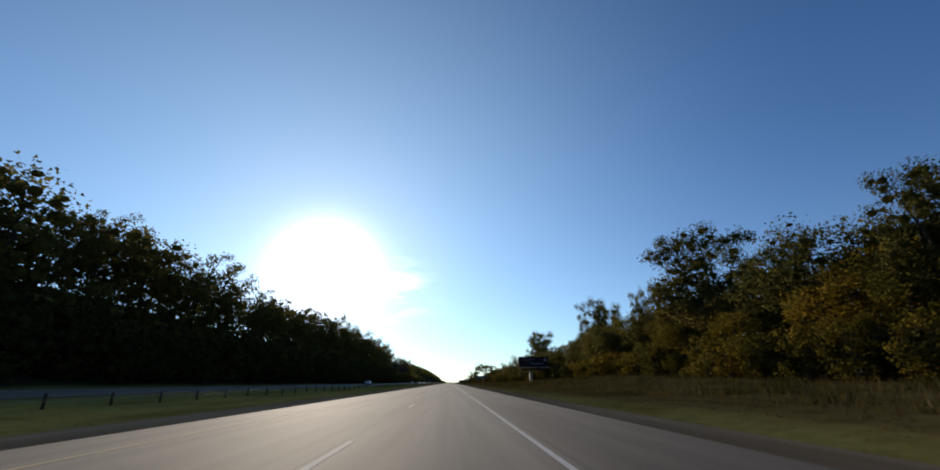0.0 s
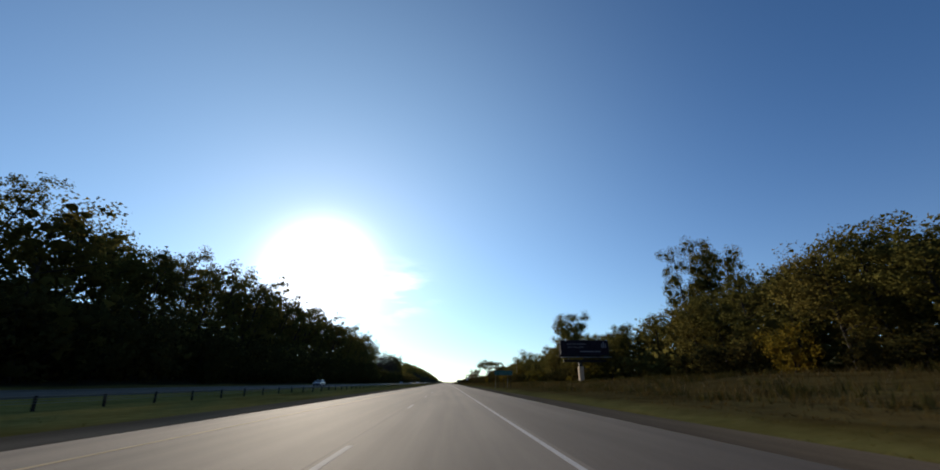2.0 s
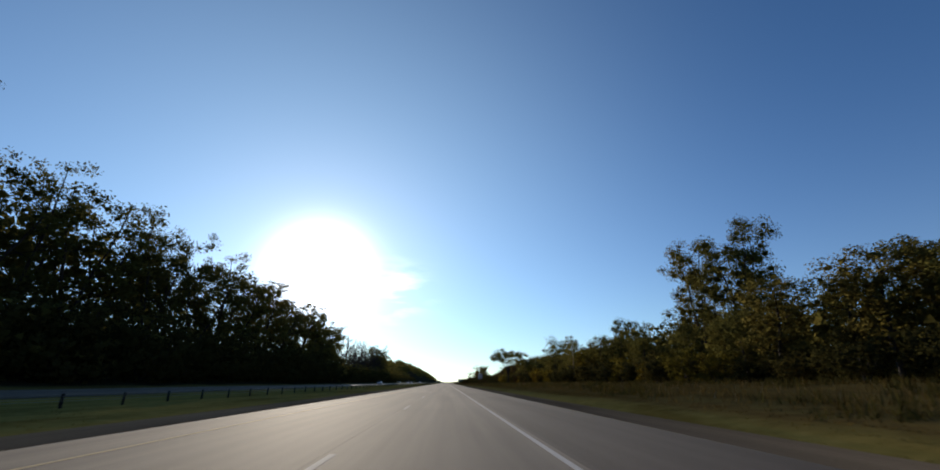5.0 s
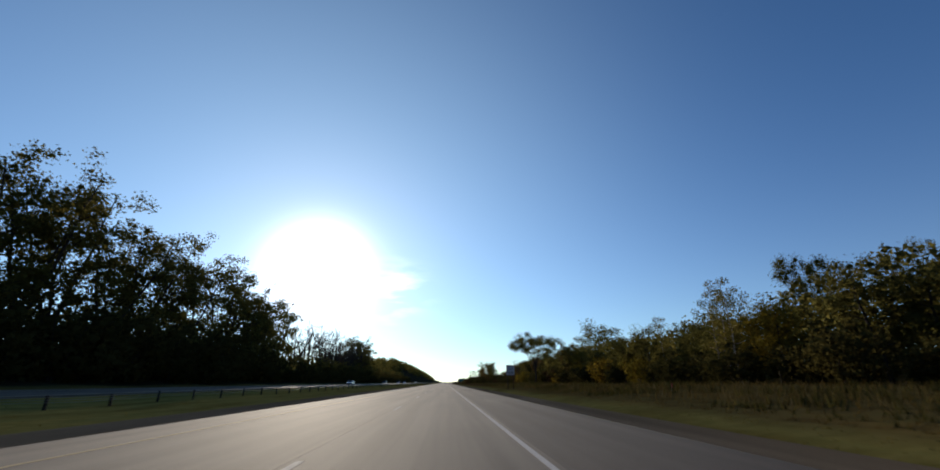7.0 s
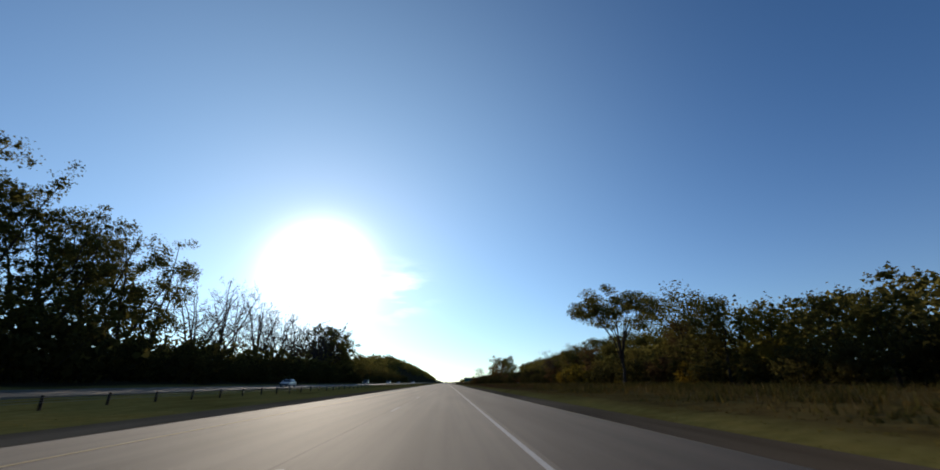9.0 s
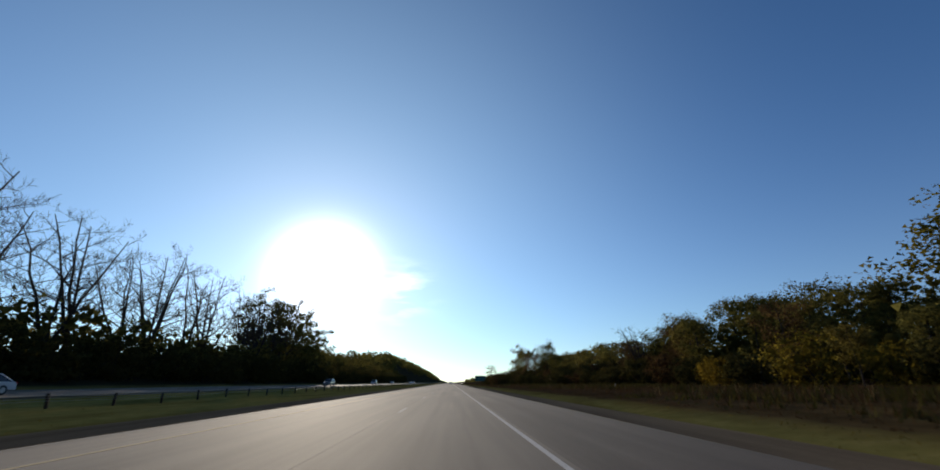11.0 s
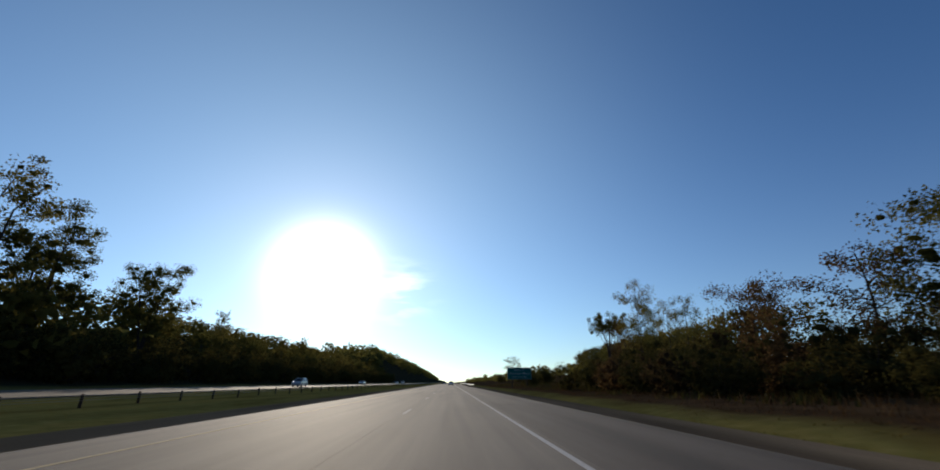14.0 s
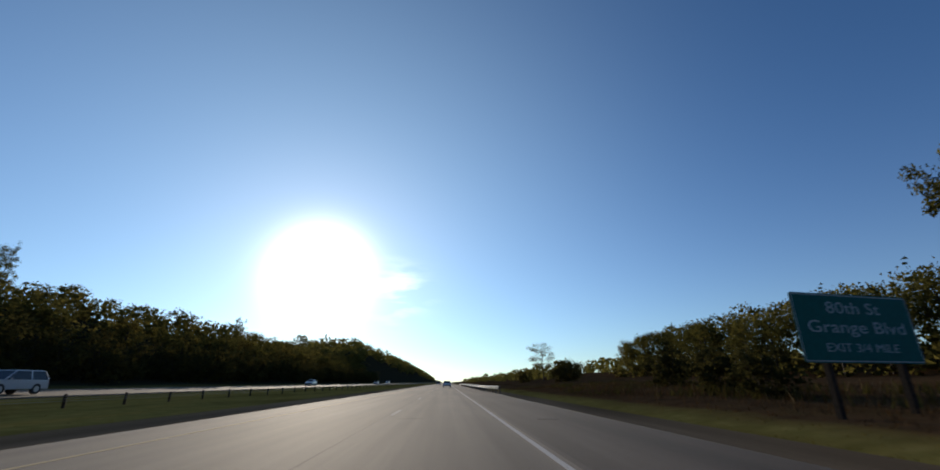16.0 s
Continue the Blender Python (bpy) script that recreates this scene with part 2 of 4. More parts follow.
M_PIER = plain("tan_clad_pier", (0.48, 0.36, 0.23), 0.85, 0, 0.25, 5.0)
M_DARK_STEEL = plain("dark_steel", (0.03, 0.029, 0.028), 0.6, 0.1)
for m_dull in (M_BOARD, M_DARK_STEEL, M_BOARD_INK):
    m_dull.node_tree.nodes["Principled BSDF"].inputs["Specular IOR Level"].default_value = 0.08
M_TYRE = plain("tyre_rubber", (0.02, 0.02, 0.02), 0.85)
M_GLASS = plain("tinted_car_glass", (0.015, 0.018, 0.02), 0.06, 0, 0.02)
M_LAMP_RED = plain("red_lamp_lens", (0.35, 0.01, 0.01), 0.25)
M_LAMP_CLEAR = plain("clear_lamp_lens", (0.75, 0.75, 0.72), 0.15)


def car_paint(name, colour):
    m = plain(name, colour, 0.3, 0.2, 0.03, 2.0)
    m.node_tree.nodes["Principled BSDF"].inputs["Coat Weight"].default_value = 0.8
    return m


M_SILVER, M_WHITE_CAR = car_paint("silver_car_paint", (0.42, 0.43, 0.45)), car_paint("white_car_paint", (0.75, 0.75, 0.74))
M_BLACK_CAR, M_RED_CAR = car_paint("black_car_paint", (0.02, 0.022, 0.026)), car_paint("dark_red_car_paint", (0.16, 0.015, 0.015))

# ---------------------------------------------------------------- mesh helpers


def mesh_of(name, verts, faces, mat, smooth=False):
    me = bpy.data.meshes.new(name)
    me.from_pydata([tuple(v) for v in verts], [], [tuple(f) for f in faces])
    me.materials.append(mat)
    if smooth:
        me.polygons.foreach_set("use_smooth", [True] * len(me.polygons))
    me.update()
    return me


def part(name, bm, mat, parent, label="", m=None):
    """Links a bmesh or a mesh as one object under its thing."""
    if isinstance(bm, bmesh.types.BMesh):
        me = bpy.data.meshes.new(name)
        bm.to_mesh(me)
        bm.free()
        me.materials.append(mat)
    else:
        me = bm
    ob = new(name, me)
    ob.parent = parent
    if m is not None:
        ob.matrix_basis = m
    return tagged(ob, label)


def thing(name, m, label, category, group="", kind=""):
    ob = new(name)
    ob.matrix_basis = m
    return tagged(ob, label, category, group, kind)


def box_bm(x0, x1, y0, y1, z0, z1, bevel=0.0):
    bm = bmesh.new()
    bmesh.ops.create_cube(bm, size=1.0)
    for v in bm.verts:
        v.co = Vector(((x0 + x1) / 2 + v.co.x * (x1 - x0), (y0 + y1) / 2 + v.co.y * (y1 - y0), (z0 + z1) / 2 + v.co.z * (z1 - z0)))
    if bevel:
        bmesh.ops.bevel(bm, geom=bm.edges[:], offset=bevel, segments=2, affect="EDGES")
    return bm


def tube_arrays(points, radii, sides=6):
    """Vertices and faces of a tapered tube along a line of points."""
    verts, faces = [], []
    pts = [Vector(p) for p in points]
    for i, p in enumerate(pts):
        d = (pts[min(i + 1, len(pts) - 1)] - pts[max(i - 1, 0)]).normalized()
        a = d.orthogonal().normalized()
        b = d.cross(a)
        for k in range(sides):
            w = 2 * math.pi * k / sides
            verts.append(p + radii[i] * (math.cos(w) * a + math.sin(w) * b))
    for i in range(len(pts) - 1):
        for k in range(sides):
            j = (k + 1) % sides
            faces.append((i * sides + k, i * sides + j, (i + 1) * sides + j, (i + 1) * sides + k))
    return verts, faces


def tube_bm(points, radii, sides=8):
    v, f = tube_arrays(points, radii, sides)
    bm = bmesh.new()
    vs = [bm.verts.new(p) for p in v]
    for q in f:
        bm.faces.new([vs[i] for i in q])
    bm.faces.new(vs[:sides][::-1])
    bm.faces.new(vs[-sides:])
    return bm


def words(text, size, mat, parent, m, depth=0.004, width=None):
    """Raised lettering as a mesh, centred on m, facing its -y."""
    cu = bpy.data.curves.new("lettering", "FONT")
    cu.body, cu.size, cu.extrude, cu.align_x, cu.align_y = text, size, depth, "CENTER", "CENTER"
    cu.resolution_u = 3
    ob = bpy.data.objects.new("lettering", cu)
    scene.collection.objects.link(ob)
    me = bpy.data.meshes.new_from_object(ob.evaluated_get(bpy.context.evaluated_depsgraph_get()))
    bpy.data.objects.remove(ob)
    me.materials.clear()
    me.materials.append(mat)
    span = max(v.co.x for v in me.vertices) - min(v.co.x for v in me.vertices)
    s = 1 if width is None else width / span
    turn = m @ Matrix.Rotation(radians(90), 4, "X") @ Matrix.Diagonal((s, 1, 1, 1))
    bm = bmesh.new()
    bm.from_mesh(me)
    left = set(bm.verts)
    while left:
        seed = left.pop()
        group, edge = {seed}, [seed]
        while edge:
            for e in edge.pop().link_edges:
                for v in e.verts:
                    if v in left:
                        left.discard(v)
                        group.add(v)
                        edge.append(v)
        index = {v: i for i, v in enumerate(group)}
        faces = [[index[v] for v in f.verts] for f in bm.faces if f.verts[0] in index]
        part("letter", mesh_of("letter", [v.co for v in index], faces, mat), mat, parent, "", turn)
    bm.free()


# ---------------------------------------------------------------- the lie of the land
EDGE_R, LANE, EDGE_L = 1.75, 3.66, -5.9


def lerp_table(x, table):
    for (a, va), (b, vb) in zip(table, table[1:]):
        if x <= b:
            u = max(0.0, (x - a) / (b - a))
            u = u * u * (3 - 2 * u)
            return va + (vb - va) * u
    return table[-1][1]


CROSS = [(-400, 6.0), (-75, 4.0), (-52, 2.6), (-42, 0.7), (-39.8, 0.36), (-28.4, 0.06), (-24, -0.12), (-18, -0.08), (-13, -0.08), (-10.2, -0.10),
         (-8.2, -0.05), (5.2, -0.03), (7.3, -0.05), (9.4, 0.24), (13, 0.40), (24, 0.50), (56, 1.2), (72, 4.0), (120, 8.0), (400, 12.0)]
HILL_LEFT = [(-200, 13.0), (120, 13.0), (220, 5.0), (330, 2.0), (490, 2.0), (545, 9.3), (730, 9.0), (800, 18.0), (850, 20.5), (1200, 22.0), (1900, 19.0), (2600, 12.0)]
BERM_RIGHT = [(-200, 0.4), (20, 0.5), (70, 1.5), (110, 1.1), (150, 0.6), (230, 0.4), (300, 0.2), (450, 0.0), (520, 0.3), (620, 1.0), (2600, 0.0)]


def ground_z(x, y):
    z = lerp_table(x, CROSS)
    if x < -43:
        u = min(1.0, (-43 - x) / 30)
        z += lerp_table(y, HILL_LEFT) * u * u * (3 - 2 * u)
    if x > 13:
        u = min(1.0, (x - 13) / 14)
        z += lerp_table(y, BERM_RIGHT) * u * u * (3 - 2 * u)
    if x > 7 or x < -10.2:
        far = min(1.0, (x - 7) / 6 if x > 7 else (-10.2 - x) / 4)
        if not -41 < x < -27:
            z += far * 0.16 * noise.noise(Vector((x * 0.16, y * 0.11, 0.0)))
    return z


def build_ground():
    xs = [-4800, -2500, -1200, -600, -300, -180, -120, -95, -80] + list(range(-72, -40, 3)) + [-40.5, -39.5, -37, -33, -29, -28, -26.5, -24, -22, -20, -18, -16, -14, -12.5, -11, -9.8, -9.2, -8.4, -7.6, -6.8]
    xs += [-3, 0, 3, 4.8, 5.6, 6.4, 7.4, 8.6, 10, 11.5, 13, 15, 17, 19, 22, 25, 28, 32, 37, 43, 50, 60, 75, 100, 150, 250, 500, 1000, 2200, 4800]
    ys = [-600, -300, -150, -80] + [-40 + 3.5 * i for i in range(200)] + [680 + 20 * i for i in range(50)] + [1750, 2000, 2400, 3000, 3800, 4900]
    verts = [(x, y, ground_z(x, min(y, 2600)) if abs(x) < 1500 else -0.5) for y in ys for x in xs]
    w = len(xs)
    faces = [(j * w + i, j * w + i + 1, (j + 1) * w + i + 1, (j + 1) * w + i) for j in range(len(ys) - 1) for i in range(w - 1)]
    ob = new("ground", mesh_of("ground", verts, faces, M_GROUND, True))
    return tagged(ob, "grassy roadside land with mown verge and wooded slopes", "ground", "", "structure")


ground = build_ground()
Y0, Y1 = -40.0, 2400.0


def strip(name, x0, x1, z, mat, y0=Y0, y1=Y1, thick=0.12, step=40.0):
    """A long slab of paving, with depth. z: its height, or the heights of its two long edges."""
    za, zb = z if isinstance(z, tuple) else (z, z)
    n = max(1, int((y1 - y0) / step))
    v, f = [], []
    for i in range(n + 1):
        y = y0 + (y1 - y0) * i / n
        v += [(x0, y, za - thick), (x0, y, za), (x1, y, zb), (x1, y, zb - thick)]
    for i in range(n):
        for k in range(4):
            a, b = i * 4 + k, i * 4 + (k + 1) % 4
            f.append((a, b, b + 4, a + 4))
    f += [(3, 2, 1, 0), (n * 4, n * 4 + 1, n * 4 + 2, n * 4 + 3)]
    return new(name, mesh_of(name, v, f, mat))


road = tagged(strip("road", EDGE_L - 0.15, EDGE_R + 0.2, 0.0, M_ROAD), "worn pale concrete highway lanes going straight ahead", "road", "", "structure")
shoulder_r = tagged(strip("shoulder", EDGE_R + 0.2, 5.4, -0.006, M_SHOULDER), "dark asphalt shoulder beside the lanes", "road shoulder", "", "structure")
shoulder_l = tagged(strip("shoulder", EDGE_L - 1.85, EDGE_L - 0.15, -0.006, M_ROAD), "narrow pale shoulder beside the median", "road shoulder", "", "structure")
gravel_r = tagged(strip("gravel_edge", 5.4, 7.2, -0.02, M_GRAVEL), "brown gravel edge of the road shoulder", "gravel", "", "structure")
gravel_l = tagged(strip("gravel_edge", EDGE_L - 4.0, EDGE_L - 1.85, -0.02, M_GRAVEL), "brown gravel edge along the grass median", "gravel", "", "structure")
opposite = tagged(strip("road", -39.8, -28.8, (0.47, 0.18), M_ROAD, thick=0.3), "opposite carriageway of pale concrete beyond the median", "road", "", "structure")
for x, lab, mat in ((EDGE_R, "solid white edge line on the road", M_WHITE_LINE), (EDGE_L, "solid yellow edge line on the road", M_YELLOW_LINE)):
    tagged(strip("edge_line", x - 0.055, x + 0.055, 0.004, mat, thick=0.003), lab, "road marking", "", "structure")
for x, mat in ((-29.8, M_YELLOW_LINE), (-37.3, M_WHITE_LINE)):
    tagged(strip("edge_line", x - 0.075, x + 0.075, 0.18 + 0.02636 * (-28.8 - x) + 0.007, mat, thick=0.004), "painted edge line of the opposite carriageway", "road marking", "", "structure")
seam = tagged(strip("tar_seam", EDGE_R + 0.16, EDGE_R + 0.28, 0.003, M_SEAM, thick=0.004), "dark tar-filled seam between lane and shoulder", "road seam", "", "structure")
tagged(strip("tar_seam", EDGE_R - LANE - 0.17, EDGE_R - LANE - 0.14, 0.002, M_SEAM, thick=0.004), "thin dark joint between the two lanes", "road seam", "", "structure")
dash_me = strip("lane_dash", -0.06, 0.06, 0.004, M_DASH, 0.0, 3.05, 0.003, 4.0)
dash_me.matrix_basis = pose(EDGE_R - LANE, 6.4, 0)
tagged(dash_me, "white painted lane dash on the road", "road marking", "lane dashes", "structure")
for i in range(1, 60):
    copy_thing(dash_me, pose(EDGE_R - LANE, 6.4 + 15.24 * i, 0))

for x0, x1, y in ((3.5, 4.6, 23.8), (2.1, 3.4, 96.0), (3.0, 3.7, 507.4), (-1.5, -0.6, 507.8), (2.6, 4.2, 281.0), (3.2, 4.4, 188.0), (2.2, 3.6, 388.0), (2.4, 3.2, 455.0)):
    tagged(strip("tar_seam", x0, x1, 0.002, M_SEAM, y, y + 0.07, 0.006), "dark tar-filled crack across the paving", "road seam", "", "structure")

# ---------------------------------------------------------------- trees


def rand_dir(rng):
    v = rng.normal(size=3)
    return v / np.linalg.norm(v)


def grow(seed, height, spread, habit):
    """A trunk with limbs, boughs and twigs. Returns tubes (points, radii) and the places where leaves sit."""
    rng = np.random.default_rng(seed)
    tubes, tips = [], []
    first = {"tree": 0.30, "tall": 0.28, "elm": 0.38, "bush": 0.04, "bare": 0.25, "young": 0.30}[habit]
    stems = {"bush": 6, "elm": 1, "tall": 3, "bare": 3}.get(habit, 1)
    limbs = {"bush": 6, "elm": 13, "tall": 9, "bare": 9, "young": 12}.get(habit, 14)
    for s in range(stems):
        lean = rng.normal(size=2) * {"bush": 0.28, "elm": 0.02, "tall": 0.10, "bare": 0.26}.get(habit, 0.04)
        if habit == "tall":
            way, far_out = 2.1 * s + rng.uniform(-0.5, 0.5), rng.uniform(0.10, 0.30)
            lean = np.array((math.cos(way), math.sin(way))) * far_out
        top = height * {"bush": rng.uniform(0.55, 0.9), "elm": 0.5, "bare": rng.uniform(0.7, 0.92), "tall": rng.uniform(0.68, 0.92)}.get(habit, rng.uniform(0.84, 0.93))
        n = 7
        pts, bend = [], rng.normal(size=(n, 2)) * 0.012 * height
        for i in range(n):
            u = i / (n - 1)
            split = u if habit == "bush" else max(0.0, u - first * 0.5)
            pts.append(np.array((lean[0] * split * height + bend[i][0] * u, lean[1] * split * height + bend[i][1] * u, u * top - (0.4 if i == 0 else 0))))
        r0 = height * {"bush": 0.008, "young": 0.010, "bare": 0.0125, "tall": 0.0115}.get(habit, 0.017)
        tubes.append((pts, [r0 * (1 - 0.85 * i / (n - 1)) + 0.01 for i in range(n)]))
        for k in range(limbs):
            u = first + ((0.98 if habit != "elm" else 0.66) - first) * ((k + rng.uniform(0, 0.9)) / limbs)
            j = min(n - 2, int(u * (n - 1)))
            base = pts[j] + (pts[j + 1] - pts[j]) * (u * (n - 1) - j)
            w = k * 2.4 + rng.uniform(-0.6, 0.6) + s * 1.3
            rel = (u - first) / (1 - first)
            if habit == "elm":
                reach, rise = spread * (0.35 + 0.65 * rng.random()), 0.0
            elif habit == "bush":
                reach, rise = spread * (0.85 - 0.4 * rel) * rng.uniform(0.6, 1.1), 0.35 + 0.3 * rel
            elif habit == "tall":
                reach, rise = spread * (0.65 + 0.35 * math.sin(math.pi * min(1, rel + 0.2))) * rng.uniform(0.6, 1.15), 0.30 + 0.45 * rel
            elif habit == "bare":
                reach, rise = spread * (1.0 - 0.5 * rel) * rng.uniform(0.7, 1.25), 0.62
            else:
                reach, rise = spread * math.sqrt(max(0.1, 1 - (2 * rel - 0.75) ** 2 * 0.6)) * rng.uniform(0.6, 1.1), 0.35 + 0.55 * rel
            out = np.array((math.cos(w), math.sin(w), 0))
            lp = [base + out * reach * q + np.array((0, 0, 1)) * reach * rise * (q ** 1.2) * (1 - 0.35 * q) + rng.normal(size=3) * 0.05 * reach * q for q in (0, 0.3, 0.6, 1.0)]
            if habit == "elm":
                lift = height * rng.uniform(0.88, 0.96) - base[2]
                lp = [base + out * reach * (q ** 1.7) + np.array((0, 0, 1)) * lift * q ** 0.85 + rng.normal(size=3) * 0.04 * reach * q for q in (0, 0.3, 0.65, 1.0)]
            rl = r0 * (1 - 0.8 * u) * 0.55 + 0.012
            tubes.append((lp, [rl, rl * 0.75, rl * 0.5, rl * 0.22]))
            for b in range(6):
                q = (0.68 if habit == "elm" else 0.3) + (0.32 if habit == "elm" else 0.7) * (b + rng.random()) / 6
                i3 = min(2, int(q * 3))
                bp = lp[i3] + (lp[i3 + 1] - lp[i3]) * min(1, q * 3 - i3)
                d = rand_dir(rng) * 0.8 + out * 0.5 + np.array((0, 0, {"bare": 0.7, "elm": 0.1}.get(habit, 0.35)))
                d /= np.linalg.norm(d)
                ln = (reach if habit != "elm" else spread * 0.7) * rng.uniform(0.22, 0.42)
                be = bp + d * ln
                bm_ = bp + d * ln * 0.5 + rng.normal(size=3) * ln * 0.08
                tubes.append(([bp, bm_, be], [rl * 0.34, rl * 0.22, rl * 0.1]))
                tips += [bm_, be]
                for _ in range(5 if habit == "bare" else 2):
                    st = bp + (be - bp) * rng.uniform(0.3, 1.0)
                    d2 = d * 0.6 + rand_dir(rng) * 0.7 + np.array((0, 0, 0.2))
                    en = st + d2 / np.linalg.norm(d2) * ln * rng.uniform(0.35, 0.75)
                    tubes.append(([st, en], [rl * 0.16 + 0.008, rl * 0.06 + 0.005]))
                    tips.append(en)
        tips.append(pts[-1] if habit != "elm" else tips[-1])
    return tubes, np.array(tips), rng


def wood_mesh(tubes, mat, thinnest=0.0):
    verts, faces = [], []
    for pts, radii in tubes:
        if radii[0] < thinnest:
            continue
        sides = 7 if radii[0] > 0.12 else (4 if radii[0] > 0.04 else 3)
        v, f = tube_arrays(pts, radii, sides)
        o = len(verts)
        verts += v
        faces += [tuple(i + o for i in q) for q in f]
    return mesh_of("trunk", verts, faces, mat, True)


def ico_faces():
    """Corners and faces of a twenty-sided ball."""
    g = (1 + math.sqrt(5)) / 2
    v = []
    for i, j in ((1, g), (-1, g), (1, -g), (-1, -g)):
        v += [(0, i, j), (i, j, 0), (j, 0, i)]
    v = np.array(v, dtype=float)
    v /= np.linalg.norm(v[0])
    edge = min(np.linalg.norm(v[0] - v[k]) for k in range(1, 12)) * 1.05
    f = []
    for i in range(12):
        for j in range(i + 1, 12):
            for k in range(j + 1, 12):
                if max(np.linalg.norm(v[i] - v[j]), np.linalg.norm(v[j] - v[k]), np.linalg.norm(v[i] - v[k])) < edge:
                    out = np.dot(np.cross(v[j] - v[i], v[k] - v[i]), v[i] + v[j] + v[k]) > 0
                    f.append((i, j, k) if out else (i, k, j))
    return v, np.array(f)


def crown_arrays(rng, tips, clumps, r, per, size, low=0.0):
    """Clumps of foliage at the twig ends: a small uneven heart wrapped in many leaf sprays. Two lists of three-cornered faces."""
    order, taken = rng.permutation(len(tips)), []
    for i in order:
        if len(taken) >= clumps:
            break
        if all(np.linalg.norm(tips[i] - q) > 0.8 * r for q in taken):
            taken.append(tips[i])
    ball, faces = ico_faces()
    mid = np.mean(taken, axis=0)
    reach = max(np.linalg.norm(c - mid) for c in taken)
    hearts, sprays, out_h, out_s = [], [], [], []
    for c in taken:
        rr = r * rng.uniform(0.65, 1.25)
        c = np.array((c[0], c[1], max(c[2], low + rr * 0.4)))
        far = c - mid
        far /= np.linalg.norm(far) + 0.01
        inner = min(1.0, max(0.4, 1.5 - np.linalg.norm(c - mid) / reach))
        v = c + ball * (rr * 0.5 * inner * rng.uniform(0.7, 1.15, 12))[:, None] * np.array((1, 1, 0.75))
        hearts.append(v[faces])
        out_h.append(v[faces].mean(axis=1) - c + far * rr * 0.3)
        n = int(per * rng.uniform(0.7, 1.3))
        d = rng.normal(size=(n, 3))
        d /= np.linalg.norm(d, axis=1)[:, None]
        pos = c + d * (rr * rng.uniform(0.1, 1.15, n) ** 0.6)[:, None] * np.array((1, 1, 0.78))
        pos[:, 2] = np.maximum(pos[:, 2], low)
        a = rng.normal(size=(n, 3)) + d * 0.4
        a /= np.linalg.norm(a, axis=1)[:, None]
        b = np.cross(a, rng.normal(size=(n, 3)))
        b /= np.linalg.norm(b, axis=1)[:, None]
        s = (size * rng.uniform(0.6, 1.3, n))[:, None]
        tri = np.stack([pos - a * s * 0.55, pos + a * s * 0.3 + b * s * 0.5, pos + a * s * 0.5 - b * s * 0.4], 1)
        out = d + far * 0.5 + rng.normal(size=(n, 3)) * 0.2
        face = np.cross(tri[:, 1] - tri[:, 0], tri[:, 2] - tri[:, 0])
        turned = (face * out).sum(axis=1) < 0
        tri[turned] = tri[turned][:, ::-1]
        sprays.append(tri)
        out_s.append(out)
    return tuple(np.concatenate(q) for q in (hearts, out_h, sprays, out_s))


def leaf_mesh(tri, out, mat, name="crown"):
    """Faces of three corners, lit as the rounded mass that they make up."""
    i = np.arange(len(tri)) * 3
    me = bpy.data.meshes.new(name)
    me.from_pydata(tri.reshape(-1, 3).tolist(), [], np.stack([i, i + 1, i + 2], 1).tolist())
    me.materials.append(mat)
    me.polygons.foreach_set("use_smooth", [True] * len(tri))
    n = np.repeat(out / np.linalg.norm(out, axis=1)[:, None], 3, axis=0)
    me.normals_split_custom_set_from_vertices(n.tolist())
    return me


